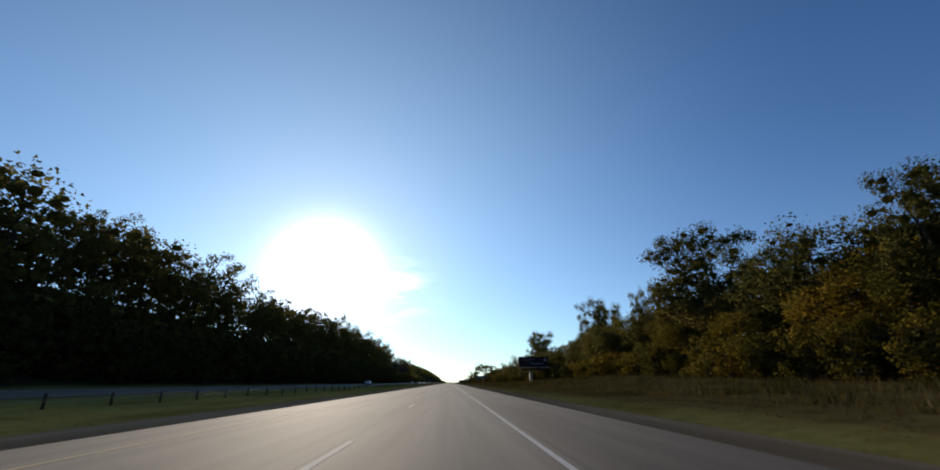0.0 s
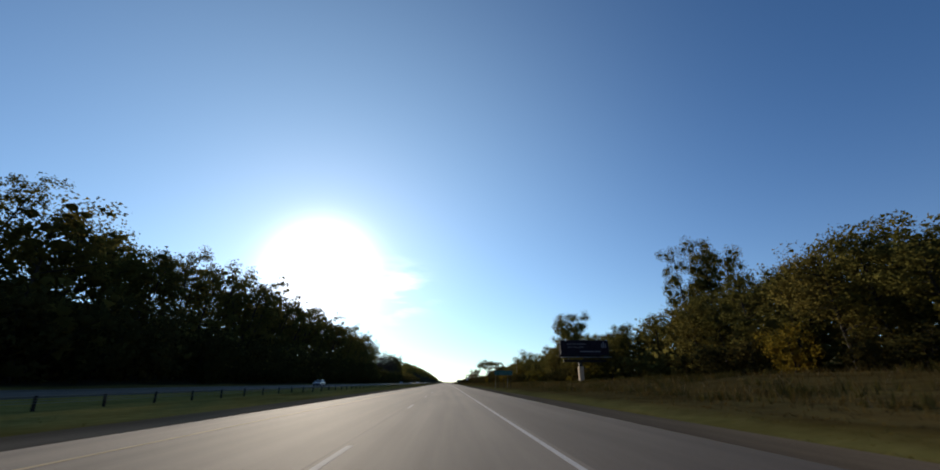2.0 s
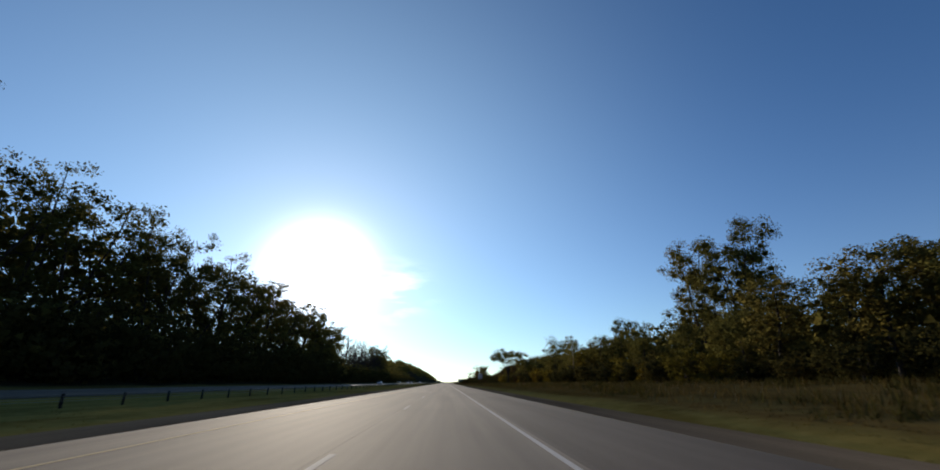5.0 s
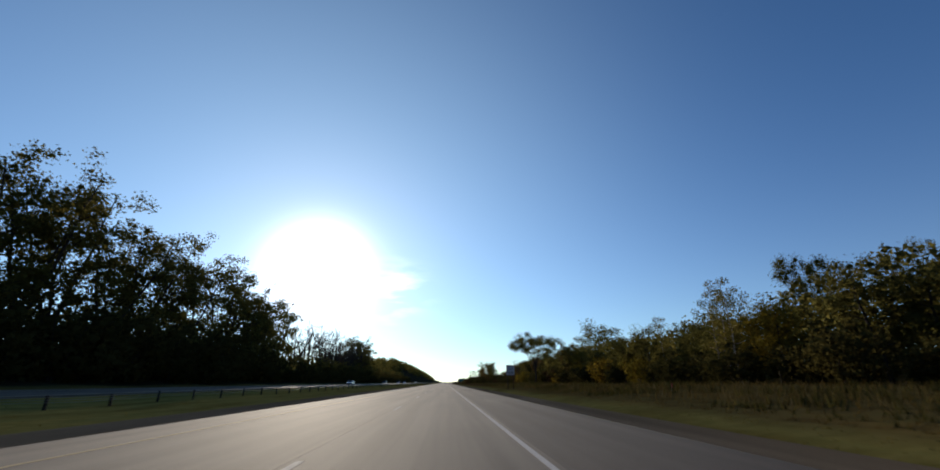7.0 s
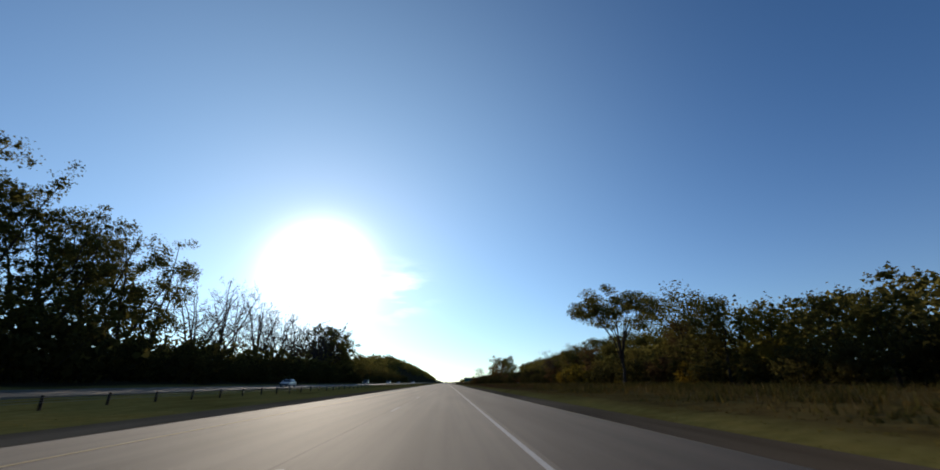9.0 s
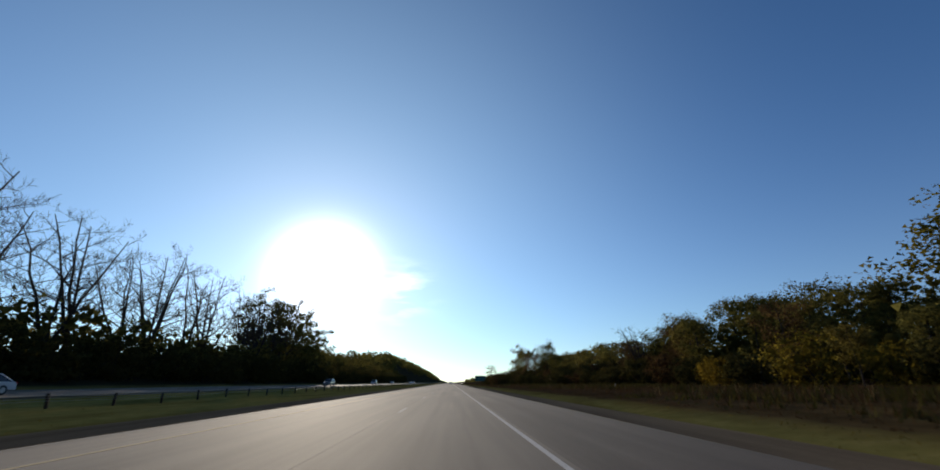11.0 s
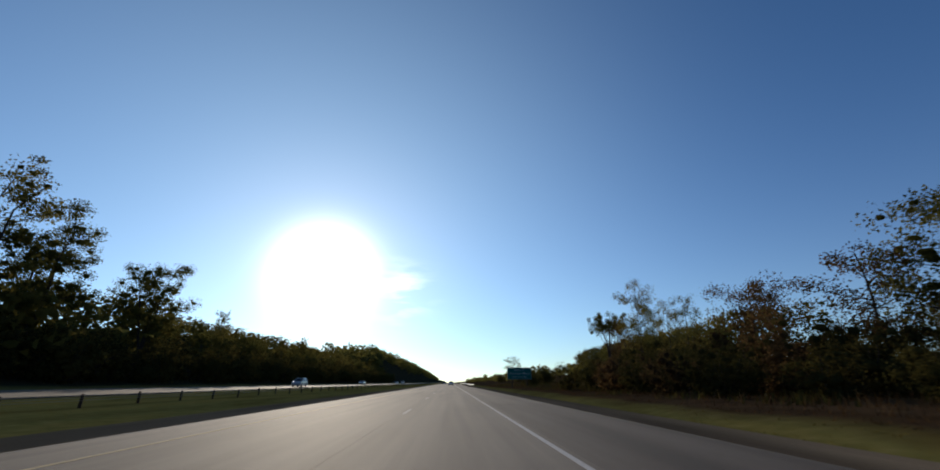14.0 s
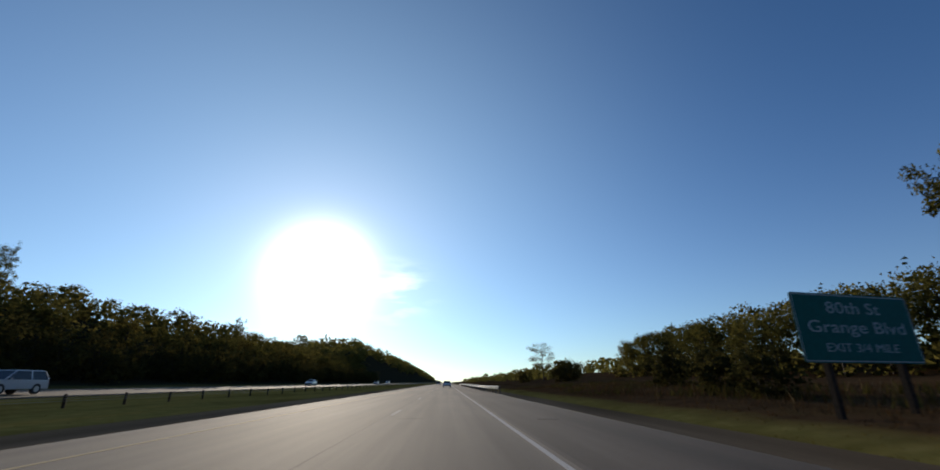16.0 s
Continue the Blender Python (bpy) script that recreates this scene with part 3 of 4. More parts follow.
#   kind: habit, height, spread, (clumps, clump size, leaves a clump, leaf size, heart), leaf material, bark, category, label
KINDS = {
    "broad_a": ("tree", 16, 4.4, (62, 1.55, 112, 0.26, 0.62), M_LEAF, M_BARK, "tree", "dark green broadleaf tree with a rounded uneven crown"),
    "broad_b": ("tree", 16, 5.2, (68, 1.60, 112, 0.26, 0.62), M_LEAF, M_BARK, "tree", "dark green broadleaf tree with a wide billowing crown"),
    "broad_c": ("tree", 16, 3.6, (54, 1.45, 112, 0.26, 0.62), M_LEAF, M_BARK, "tree", "dark green broadleaf tree with a narrow lumpy crown"),
    "slope_a": ("tree", 16, 4.6, (64, 1.60, 60, 0.34, 0.8), M_LEAF, M_BARK, "tree", "dark green broadleaf tree with a rounded uneven crown"),
    "slope_b": ("tree", 16, 5.4, (70, 1.60, 60, 0.34, 0.8), M_LEAF, M_BARK, "tree", "dark green broadleaf tree with a wide billowing crown"),
    "tall_a": ("tall", 22, 4.6, (135, 1.1, 60, 0.26, 0.6), M_LEAF, M_BARK, "tree", "tall open cottonwood tree with sky showing between its limbs"),
    "tall_b": ("tall", 22, 5.2, (140, 1.1, 60, 0.26, 0.6), M_LEAF, M_BARK, "tree", "tall cottonwood tree with leaning limbs and open crown"),
    "full_a": ("tall", 22, 4.8, (128, 1.35, 150, 0.225, 0.78), M_LEAF, M_BARK, "tree", "tall cottonwood tree with a full crown and leaning trunk"),
    "full_b": ("tall", 22, 5.4, (132, 1.35, 150, 0.225, 0.78), M_LEAF, M_BARK, "tree", "tall cottonwood tree with a full spreading crown"),
    "elm": ("elm", 13.5, 7.4, (100, 0.95, 150, 0.22, 0), M_LEAF, M_BARK, "tree", "lone vase-shaped elm tree with a flat spreading top"),
    "gold": ("tree", 13, 4.0, (58, 1.35, 120, 0.25, 0), M_LEAF_GOLD, M_BARK, "tree", "broadleaf tree turning yellow in autumn"),
    "rust": ("tree", 11, 3.4, (46, 1.1, 100, 0.19, 0), M_LEAF_RUST, M_BARK, "tree", "small tree with rust-brown autumn leaves"),
    "bare_a": ("bare", 18, 4.6, None, M_LEAF, M_BARK, "tree", "bare leafless tree with many fine upright branches"),
    "bare_b": ("bare", 18, 5.8, None, M_LEAF, M_BARK, "tree", "bare leafless tree with spreading forked limbs"),
    "thin": ("young", 12, 2.6, (72, 0.85, 70, 0.16, 0), M_LEAF, M_BARK, "tree", "slender half-bare tree with few leaves remaining"),
    "lone": ("elm", 12.5, 4.2, (90, 0.75, 95, 0.19, 0), M_LEAF, M_BARK, "tree", "lone thin-leaved tree with a slender forked trunk"),
    "birch": ("young", 12, 2.2, (40, 0.85, 60, 0.18, 0), M_LEAF, M_PALE_BARK, "tree", "slender pale-trunked tree at the wood's edge"),
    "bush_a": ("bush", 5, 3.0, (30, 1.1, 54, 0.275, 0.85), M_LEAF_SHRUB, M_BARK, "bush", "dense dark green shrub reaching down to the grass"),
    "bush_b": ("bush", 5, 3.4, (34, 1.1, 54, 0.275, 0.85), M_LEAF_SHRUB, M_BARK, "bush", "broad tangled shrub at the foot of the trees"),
    "bush_c": ("bush", 5, 2.6, (28, 1.0, 90, 0.19, 0.85), M_LEAF_GOLD, M_BARK, "bush", "yellow-green shrub at the wood's edge"),
    "bush_d": ("bush", 4, 2.6, (28, 0.9, 125, 0.135, 0.9), M_LEAF_RUST, M_BARK, "bush", "reddish-brown autumn shrub beside the grass"),
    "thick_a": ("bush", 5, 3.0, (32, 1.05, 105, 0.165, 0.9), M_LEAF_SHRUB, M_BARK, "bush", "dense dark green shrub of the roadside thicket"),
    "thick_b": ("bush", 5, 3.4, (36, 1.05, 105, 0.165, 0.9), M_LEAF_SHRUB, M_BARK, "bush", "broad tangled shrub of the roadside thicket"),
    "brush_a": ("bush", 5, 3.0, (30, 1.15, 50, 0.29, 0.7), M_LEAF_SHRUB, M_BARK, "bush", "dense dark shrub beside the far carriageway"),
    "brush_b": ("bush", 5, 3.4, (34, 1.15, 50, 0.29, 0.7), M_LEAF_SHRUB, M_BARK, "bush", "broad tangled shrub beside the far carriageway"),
}
BUILT, RAW, BACK = {}, {}, []


def raw(kind):
    """The limbs and leaves of one kind, scaled so that its top is at its named height."""
    if kind not in RAW:
        habit, h, spread, leafy = KINDS[kind][:4]
        tubes, tips, rng = grow(sum(map(ord, kind)), h, spread, habit)
        none = np.zeros((0, 3, 3))
        if leafy:
            hearts, out_h, sprays, out_s = crown_arrays(rng, tips, *leafy[:4], 0.12)
            k = h / np.percentile(sprays[:, :, 2], 98.7)
            hearts, sprays = hearts * np.array((1, 1, k)), sprays * np.array((1, 1, k))
        else:
            hearts, out_h, sprays, out_s, k = none, none[:, 0], none, none[:, 0], h / np.percentile(tips[:, 2], 99.5)
        tubes = [([np.array(q) * np.array((1, 1, k)) for q in pts], [float(r) for r in radii]) for pts, radii in tubes]
        RAW[kind] = tubes, hearts, sprays, out_h, out_s
    return RAW[kind]


def plant(kind, x, y, height, group="", wide=1.0, turn=None, back=False):
    """Stands a tree or shrub of that kind on the ground. back: deep in the wood, part of its mass."""
    habit, h, spread, leafy, leaf_mat, bark_mat, category, label = KINDS[kind]
    s = height / h
    turn = R.uniform(0, 360) if turn is None else turn
    m = Matrix.LocRotScale((x, y, ground_z(x, y) - 0.05), Euler((0, 0, radians(turn))), (s * wide, s * wide, s))
    if back:
        BACK.append((kind, m))
        return None
    if kind in BUILT:
        old = BUILT[kind].scale
        ob = copy_thing(BUILT[kind], m @ Matrix.Diagonal((1 / old.x, 1 / old.y, 1 / old.z, 1)))
    else:
        ob = thing("bush" if category == "bush" else "tree", Matrix(), label, category)
        tubes, hearts, sprays, out_h, out_s = raw(kind)
        part("trunk" if category == "tree" else "stem", wood_mesh(tubes, bark_mat, 0.045 if leafy and leafy[1] > 0.8 else 0.0), None, ob)
        if leafy:
            core = hearts.reshape(-1, 60, 3)
            middle = core.mean(axis=1, keepdims=True)
            core = (middle + (core - middle) * leafy[4]).reshape(-1, 3, 3)
            part("crown", leaf_mesh(*((np.concatenate([core, sprays]), np.concatenate([out_h, out_s])) if leafy[4] else (sprays, out_s)), leaf_mat), None, ob)
        BUILT[kind] = ob
        ob.matrix_basis = m
    return tagged(ob, group=group)


def build_back(name, side, mat_leaf, label, share=12):
    """The mass of the woods behind the front rows, one mesh: fewer, larger sprays."""
    tri_all, out_all = [], []
    for kind, m in BACK:
        if (m.translation.x > 0) != (side > 0):
            continue
        tubes, hearts, sprays, out_h, out_s = raw(kind)
        m3 = np.array(m)
        few = sprays[::share]
        mid = few.mean(axis=1, keepdims=True)
        core = hearts.reshape(-1, 60, 3)[::2]
        out_h = out_h.reshape(-1, 20, 3)[::2].reshape(-1, 3)
        heart_mid = core.mean(axis=1, keepdims=True)
        hearts = (heart_mid + (core - heart_mid) * 1.2 * (KINDS[kind][3][4] or 0.7)).reshape(-1, 3, 3)
        few = np.concatenate([hearts, mid + (few - mid) * 2.25])
        tri_all.append(few @ m3[:3, :3].T + m3[:3, 3])
        out_all.append(np.concatenate([out_h, out_s[::share]]) @ m3[:3, :3].T)
    return tagged(new(name, leaf_mesh(np.concatenate(tri_all), np.concatenate(out_all), mat_leaf, name)), label, "woods", "", "stuff")


R = random.Random(7)
BROAD, SLOPE, BRUSH = ("broad_a", "broad_b", "broad_c"), ("slope_a", "slope_b"), ("brush_a", "brush_b")
TALL, BARE, BUSH = ("tall_a", "tall_b"), ("bare_a", "bare_b"), ("bush_a", "bush_b", "bush_a", "bush_b", "bush_c")

# left: wooded slope beyond the opposite carriageway. Height of the tree tops along the road
TOPS_LEFT = [(-60, 23), (40, 23), (50, 25.8), (69, 26.2), (85, 26.5), (95, 24.0), (118, 24.0), (150, 25.4), (170, 28.4), (183, 27.4), (216, 28.6), (243, 27.4), (256, 28.8), (277, 28.6), (295, 26.8), (312, 27.2), (330, 25.4), (345, 25.6), (362, 26)]


def left_woods():
    g, gb = "trees of the wooded slope", "shrubs below the wooded slope"
    y = -30.0
    while y < 362:
        top = lerp_table(y, TOPS_LEFT) * R.uniform(0.91, 0.98)
        x = -R.uniform(49, 53)
        kind = R.choice(TALL) if y > 135 else R.choice(SLOPE + ("slope_b", "tall_b"))
        plant(kind, x, y, top - ground_z(x, y), g, R.uniform(1.0, 1.25))
        y += R.uniform(5.6, 8.0)
    y = -30.0
    while y < 250:
        x = -R.uniform(58, 66)
        top = lerp_table(y, TOPS_LEFT) * R.uniform(0.92, 0.99) + (0.5 if y < 170 else -3)
        plant(R.choice(SLOPE), x, y, top - ground_z(x, y), g, R.uniform(0.95, 1.2), back=True)
        y += R.uniform(5, 7)
    y = -30.0
    while y < 780:
        x = -R.uniform(44.0, 46.5)
        hb = R.uniform(7.5, 10) if y < 330 else R.uniform(5, 7) if y < 500 else R.uniform(5, 6.5)
        plant(R.choice(BRUSH), x, y, hb, gb, R.uniform(0.9, 1.1))
        y += R.uniform(4.2, 6.2)
    y = -20.0
    while y < 498:
        for x0 in (-48.5, -54):
            x = x0 + R.uniform(-2, 2)
            plant(R.choice(BRUSH), x, y, R.uniform(7.5, 10) - (2 if x0 < -50 else 0) - (1 if y > 330 else 0), gb, R.uniform(0.8, 1.0), back=True)
        y += R.uniform(4, 6)
    y = 366.0
    while y < 474:
        x = -R.uniform(48, 54)
        plant(R.choice(BARE), x, y, R.uniform(21.5, 25) - ground_z(x, y), "bare trees behind the shrubs", R.uniform(0.9, 1.15))
        y += R.uniform(4.5, 7.5)
    for y, x, top, kind in ((457, -51, 24.0, "tall_b"), (465, -50, 24.6, "tall_a"), (474, -51, 25.0, "tall_b"), (484, -50, 22, "full_a"), (503, -50, 20.0, "full_b")):
        plant(kind, x, y, top - ground_z(x, y), g, 1.1)
    y = 506.0
    while y < 780:
        for x0, top in ((-53, 11.0), (-60, 14.5), (-68, 17.2), (-78, 19.5)):
            x = x0 + R.uniform(-2.5, 2.5)
            plant(R.choice(SLOPE), x, y + R.uniform(-2, 2), max(4.5, top + R.uniform(-1.0, 0.9) - ground_z(x, y)), "trees of the low wooded hill", R.uniform(1.15, 1.45), back=x0 < -55)
            if x0 < -55:
                plant(R.choice(BRUSH), x + 3, y + R.uniform(-2, 2), R.uniform(3.6, 4.8), gb, R.uniform(1.2, 1.5), back=True)
        y += R.uniform(5.5, 7.5)
    for x, y, top in ((-66, 556, 20.5), (-70, 640, 21.5)):
        plant("tall_a", x, y, top - ground_z(x, y), g, 0.8)


left_woods()


# right: the wood's edge beyond the grass
def right_woods():
    g = "trees along the grass verge"
    for kind, x, y, h, wide in (("full_b", 38.5, 60, 21.3, 1.2), ("full_a", 35, 43, 15.0, 1.1), ("broad_b", 34, 36, 13.5, 1.1), ("full_b", 33.5, 25, 15.0, 1.0), ("gold", 31, 27, 8, 1.0), ("broad_a", 34, 60, 13.5, 1.1), ("full_a", 46.5, 141, 24.0, 0.82),
                                ("full_b", 51, 138, 24.6, 0.8), ("full_a", 46, 229, 24.8, 0.95), ("full_b", 44.6, 215, 22.8, 0.95), ("full_b", 32.5, 72, 14.0, 0.36), ("broad_c", 33, 92, 10.5, 1.0),
                                ("gold", 57, 377, 20.5, 1.45), ("full_b", 49, 268, 15.8, 0.8), ("full_a", 46, 253, 12.8, 0.7), ("broad_c", 36, 30, 12.0, 1.2)):
        plant(kind, x, y, h, g, wide)
    plant("elm", 26, 340, 13.5, "", 1.15, 40)
    y = 24.0
    while y < 84:
        plant("bush_c", R.uniform(27.3, 29.0), y, R.uniform(2.8, 4.4), "yellowing shrubs along the grass verge", R.uniform(0.9, 1.15))
        y += R.uniform(3.2, 5.5)
    for x, y, h in ((30.5, 33, 7.4), (31.0, 45, 6.8), (30.0, 59, 7.0)):
        plant("gold", x, y, h, "small yellowing trees along the grass verge", 1.1)
    y = 8.0
    while y < 464:
        top = lerp_table(y, TOPS_RIGHT)
        for x0, q in ((35, 0.85), (42, 1.0), (52, 1.13)):
            x = x0 + R.uniform(-2.5, 2.5)
            kind = R.choice(BROAD + BROAD + (("gold", "broad_a") if y < 330 else ("broad_c", "rust")))
            if not (25 < x < 43 and 122 < y < 158):
                plant(kind, x, y + R.uniform(-2, 2), max(4.0, top * q * R.uniform(0.86, 1.06) - 0.8 * ground_z(x, y)), g, R.uniform(1.0, 1.3), back=x0 > 36 and not (375 < y < 445 or (x0 < 45 and 60 < y < 200)))
        for x0 in (39, 46, 57):
            plant(R.choice(BUSH[:4]), x0 + R.uniform(-2, 2), y + R.uniform(-2, 2), R.uniform(5.0, 7.5), g, 1.2, back=True)
        for x0 in (61,):
            plant(R.choice(SLOPE), x0 + R.uniform(-2, 2), y + R.uniform(-2, 2), top * R.uniform(0.95, 1.08), g, 1.2, back=True)
        y += R.uniform(5.0, 7.0)
    y = 5.0
    while y < 440:
        x = R.uniform(28.5, 32.5)
        kind = R.choice(BUSH if y < 330 else BUSH + ("bush_d",))
        if not (120 < y < 156):
            plant(kind, x, y, R.uniform(2.6, 4.6), "shrubs along the grass verge", R.uniform(0.9, 1.2))
        y += R.uniform(3.2, 5.0)
    for x, y, h in ((31, 260, 11.1), (32.5, 265.5, 10.7), (31.5, 262, 9.6), (38.5, 290, 11)):
        plant("birch", x, y, h, "pale-trunked trees at the wood's edge")
    # thicket close to the shoulder
    y = 412.0
    while y < 490:
        near = lerp_table(y, [(412, 27), (440, 18.5), (460, 13), (500, 12)])
        for x0, hh in ((0, 2.3), (3.5, 3.1), (7, 3.8), (11, 4.6)):
            x = near + x0 + R.uniform(-0.8, 0.8)
            if y > 477 + (x - 12) * 1.2:
                continue
            plant(R.choice(("thick_a", "thick_b", "thick_a", "thick_b", "bush_d")), x, y + R.uniform(-1, 1), hh * R.uniform(0.85, 1.1), "thicket beside the road shoulder", R.uniform(0.9, 1.15))
        y += R.uniform(3.0, 4.4)
    for kind, x, y, h, wide in (("broad_b", 25, 450, 10.3, 1.0), ("rust", 24, 454, 8.2, 1.1), ("thin", 22.0, 480.6, 12.2, 0.75), ("thin", 22.6, 481.6, 10.5, 0.7), ("rust", 21.5, 484, 7.6, 0.8), ("bare_b", 22, 487.5, 7.4, 0.8), ("thin", 22, 477, 8.2, 0.6), ("thin", 22, 474, 8.6, 0.7),
                                ("thin", 22, 470.5, 8.3, 0.65), ("rust", 24.5, 465, 8.4, 1.0), ("rust", 21.5, 459, 7.4, 0.9), ("bare_b", 35, 417, 10.6, 1.3), ("bare_a", 37, 421, 10.4, 1.3), ("broad_c", 25, 441, 6.8, 1.1)):
        plant(kind, x, y, h, "trees over the thicket", wide)
    plant("lone", 30, 512, 13, "", 0.8, 200)
    plant("thin", 25, 606, 9.3, "", 1.6)
    for x, y, h in ((15.5, 517, 2.6), (14.6, 512.5, 2.3), (22, 535, 3.6), (23.5, 537, 3.0), (24, 585, 4.0), (27, 590, 4.4), (30, 596, 4.0), (20, 607, 3.0)):
        plant("bush_a", x, y, h, "dark shrubs in the grass", 1.2)
    y = 520.0
    while y < 660:
        for x0 in (58, 66, 75):
            x = x0 + R.uniform(-3, 3) + (y - 520) * 0.06
            plant(R.choice(BROAD), x, y + R.uniform(-2, 2), R.uniform(10, 12.5) + (x0 - 58) * 0.15, "trees at the back of the meadow", R.uniform(1.1, 1.4), back=x0 > 60)
            plant(R.choice(BUSH[:4]), x - 3, y + R.uniform(-2, 2), R.uniform(4, 5.5), g, 1.2, back=True)
        y += R.uniform(6.0, 8.0)


TOPS_RIGHT = [(0, 14.5), (60, 14.5), (80, 14.4), (112, 14.2), (125, 15.6), (150, 13.5), (165, 12.8), (182, 13.2), (192, 12.8), (205, 10.5), (225, 10.5), (242, 12.2), (258, 11.4), (288, 11.0), (305, 10), (330, 11.5), (342, 11.5), (352, 8.6), (375, 7.5), (388, 11), (398, 12.6), (410, 12.4), (420, 10.2), (432, 9.2), (440, 8.8), (455, 8.6), (466, 7.0)]
right_woods()
build_back("woods", -1, M_LEAF, "dense dark green woods covering the slope behind the front trees")
build_back("woods", 1, M_LEAF, "dense dark green woods behind the roadside trees")


def far_woods(name, spots, label, seed):
    """Distant canopy: many leaf clumps over each crown, in one mesh."""
    rng = np.random.default_rng(seed)
    allv = []
    for x, y, top, wide in spots:
        n = 95
        d = rng.normal(size=(n, 3))
        d /= np.linalg.norm(d, axis=1)[:, None]
        hgt = top * 0.55
        c = np.array((x, y, ground_z(x, y) + top * 0.5)) + d * np.array((wide, wide, hgt)) * rng.uniform(0.6, 1.0, n)[:, None]
        a, b = rng.normal(size=(n, 3)), rng.normal(size=(n, 3))
        a /= np.linalg.norm(a, axis=1)[:, None]
        b = np.cross(a, b)
        b /= np.linalg.norm(b, axis=1)[:, None]
        s = rng.uniform(0.5, 1.2, n)[:, None]
        allv.append(np.stack([c - a * s, c + b * s * 0.7, c + a * s, c - b * s * 0.7], 1).reshape(-1, 3))
    v = np.concatenate(allv)
    i = np.arange(len(v) // 4) * 4
    me = bpy.data.meshes.new(name)
    me.from_pydata(v.tolist(), [], np.stack([i, i + 1, i + 2, i + 3], 1).tolist())
    me.materials.append(M_LEAF)
    return tagged(new(name, me), label, "woods", "", "stuff")


far_woods("far_woods", [(-R.uniform(56, 110), y, R.uniform(8, 12.0) if y > 800 else R.uniform(5, 6.5), R.uniform(3.5, 5)) for y in [745 + 2.4 * i for i in range(343)]] + [(-R.uniform(54, 105), 1568 + 4.5 * i, R.uniform(9, 13), R.uniform(5, 8)) for i in range(220)],
          "distant wooded bluff on the far side of the highway", 3)
far_woods("far_woods", [(R.uniform(40, 160), y, R.uniform(5, 9), R.uniform(3.5, 5.5)) for y in [660 + 5.0 * i for i in range(200)]],
          "low distant woods beyond the roadside meadow", 4)

# ---------------------------------------------------------------- grass


def grass(name, spots, tall, wide, mat, label, seed, blades=3):
    """Loose tufts of thin blades on the ground, one mesh."""
    rng = np.random.default_rng(seed)
    base = np.array([(x, y, ground_z(x, y) - 0.02) for x, y in spots])
    k = np.repeat(base, blades, axis=0)
    n = len(k)
    k[:, :2] += rng.normal(size=(n, 2)) * 0.07
    w = rng.uniform(0, 2 * math.pi, n)
    h = tall * rng.uniform(0.45, 1.15, n) * (np.clip((k[:, 0] - 8.4) / 5.0, 0.2, 1.0) if tall > 0.4 else 1.0)
    side = np.stack([np.cos(w), np.sin(w), np.zeros(n)], 1) * wide * rng.uniform(0.6, 1.3, n)[:, None]
    lean = np.stack([rng.normal(size=n) * 0.28 * h, rng.normal(size=n) * 0.28 * h, h], 1)
    v = np.stack([k - side, k + side, k + lean], 1).reshape(-1, 3)
    i = np.arange(n) * 3
    me = bpy.data.meshes.new(name)
    me.from_pydata(v.tolist(), [], np.stack([i, i + 1, i + 2], 1).tolist())
    me.materials.append(mat)
    me.polygons.foreach_set("use_smooth", [True] * n)
    up = np.array((0, 0, 1.0)) + rng.normal(size=(n, 3)) * 0.3
    me.normals_split_custom_set_from_vertices(np.repeat(up / np.linalg.norm(up, axis=1)[:, None], 3, axis=0).tolist())
    return tagged(new(name, me), label, "grass", "", "stuff")


G = random.Random(11)
tufts = [(9.2 + 18.5 * G.random() ** 1.4, G.uniform(0, 560)) for _ in range(42000)]
grass("tall_grass", [q for q in tufts if q[1] < 335 + 12 * math.sin(q[0])], 0.46, 0.014, M_DRY_GRASS, "tall dry olive grass on the roadside bank", 5, 3)
grass("tall_grass", [q for q in tufts if q[1] >= 335 + 12 * math.sin(q[0])], 0.48, 0.014, M_BROWN_GRASS, "tall reddish-brown grass on the roadside bank", 7, 3)
weeds = []
for _ in range(420):
    wx, wy, wr = 10.5 + 16.5 * G.random(), G.uniform(2, 560), G.uniform(0.35, 1.1)
    weeds += [(wx + G.gauss(0, wr), wy + G.gauss(0, wr * 1.4)) for _ in range(int(34 * wr) + 8)]
grass("weeds", [q for q in weeds if q[0] > 9.6], 0.62, 0.03, M_WEED, "low olive weed clumps scattered through the dry grass", 12, 3)
grass("dry_stalks", [(12 + 15 * G.random(), 560 * G.random() ** 1.3) for _ in range(1800)], 0.7, 0.012, M_STRAW, "pale dry stalks standing in the tall grass", 9, 2)
grass("mown_grass", [(7.1 + 1.7 * G.random(), G.uniform(0, 560)) for _ in range(30000)], 0.07, 0.014, M_MOWN_GRASS, "short green mown grass beside the gravel edge", 6, 2)
grass("median_grass", [(-8.7 - 19.0 * G.random() ** 1.2, G.uniform(0, 620)) for _ in range(38000)], 0.08, 0.016, M_MOWN_GRASS, "green grass of the wide median", 8, 2)



def litter(x, y):
    """A crumpled scrap lying at the road's edge."""
    bm = bmesh.new()
    bmesh.ops.create_icosphere(bm, subdivisions=2, radius=0.13)
    rr = random.Random(2)
    for v in bm.verts:
        v.co *= rr.uniform(0.6, 1.2)
        v.co.z = v.co.z * 0.35 + 0.04
    me = bpy.data.meshes.new("litter")
    bm.to_mesh(me)
    bm.free()
    me.materials.append(M_SIGN_WHITE)
    ob = new("litter", me)
    ob.matrix_basis = pose(x, y, ground_z(x, y) + 0.03)
    tagged(ob, "crumpled white scrap lying in the grass edge", "litter")


litter(6.9, 57.9)

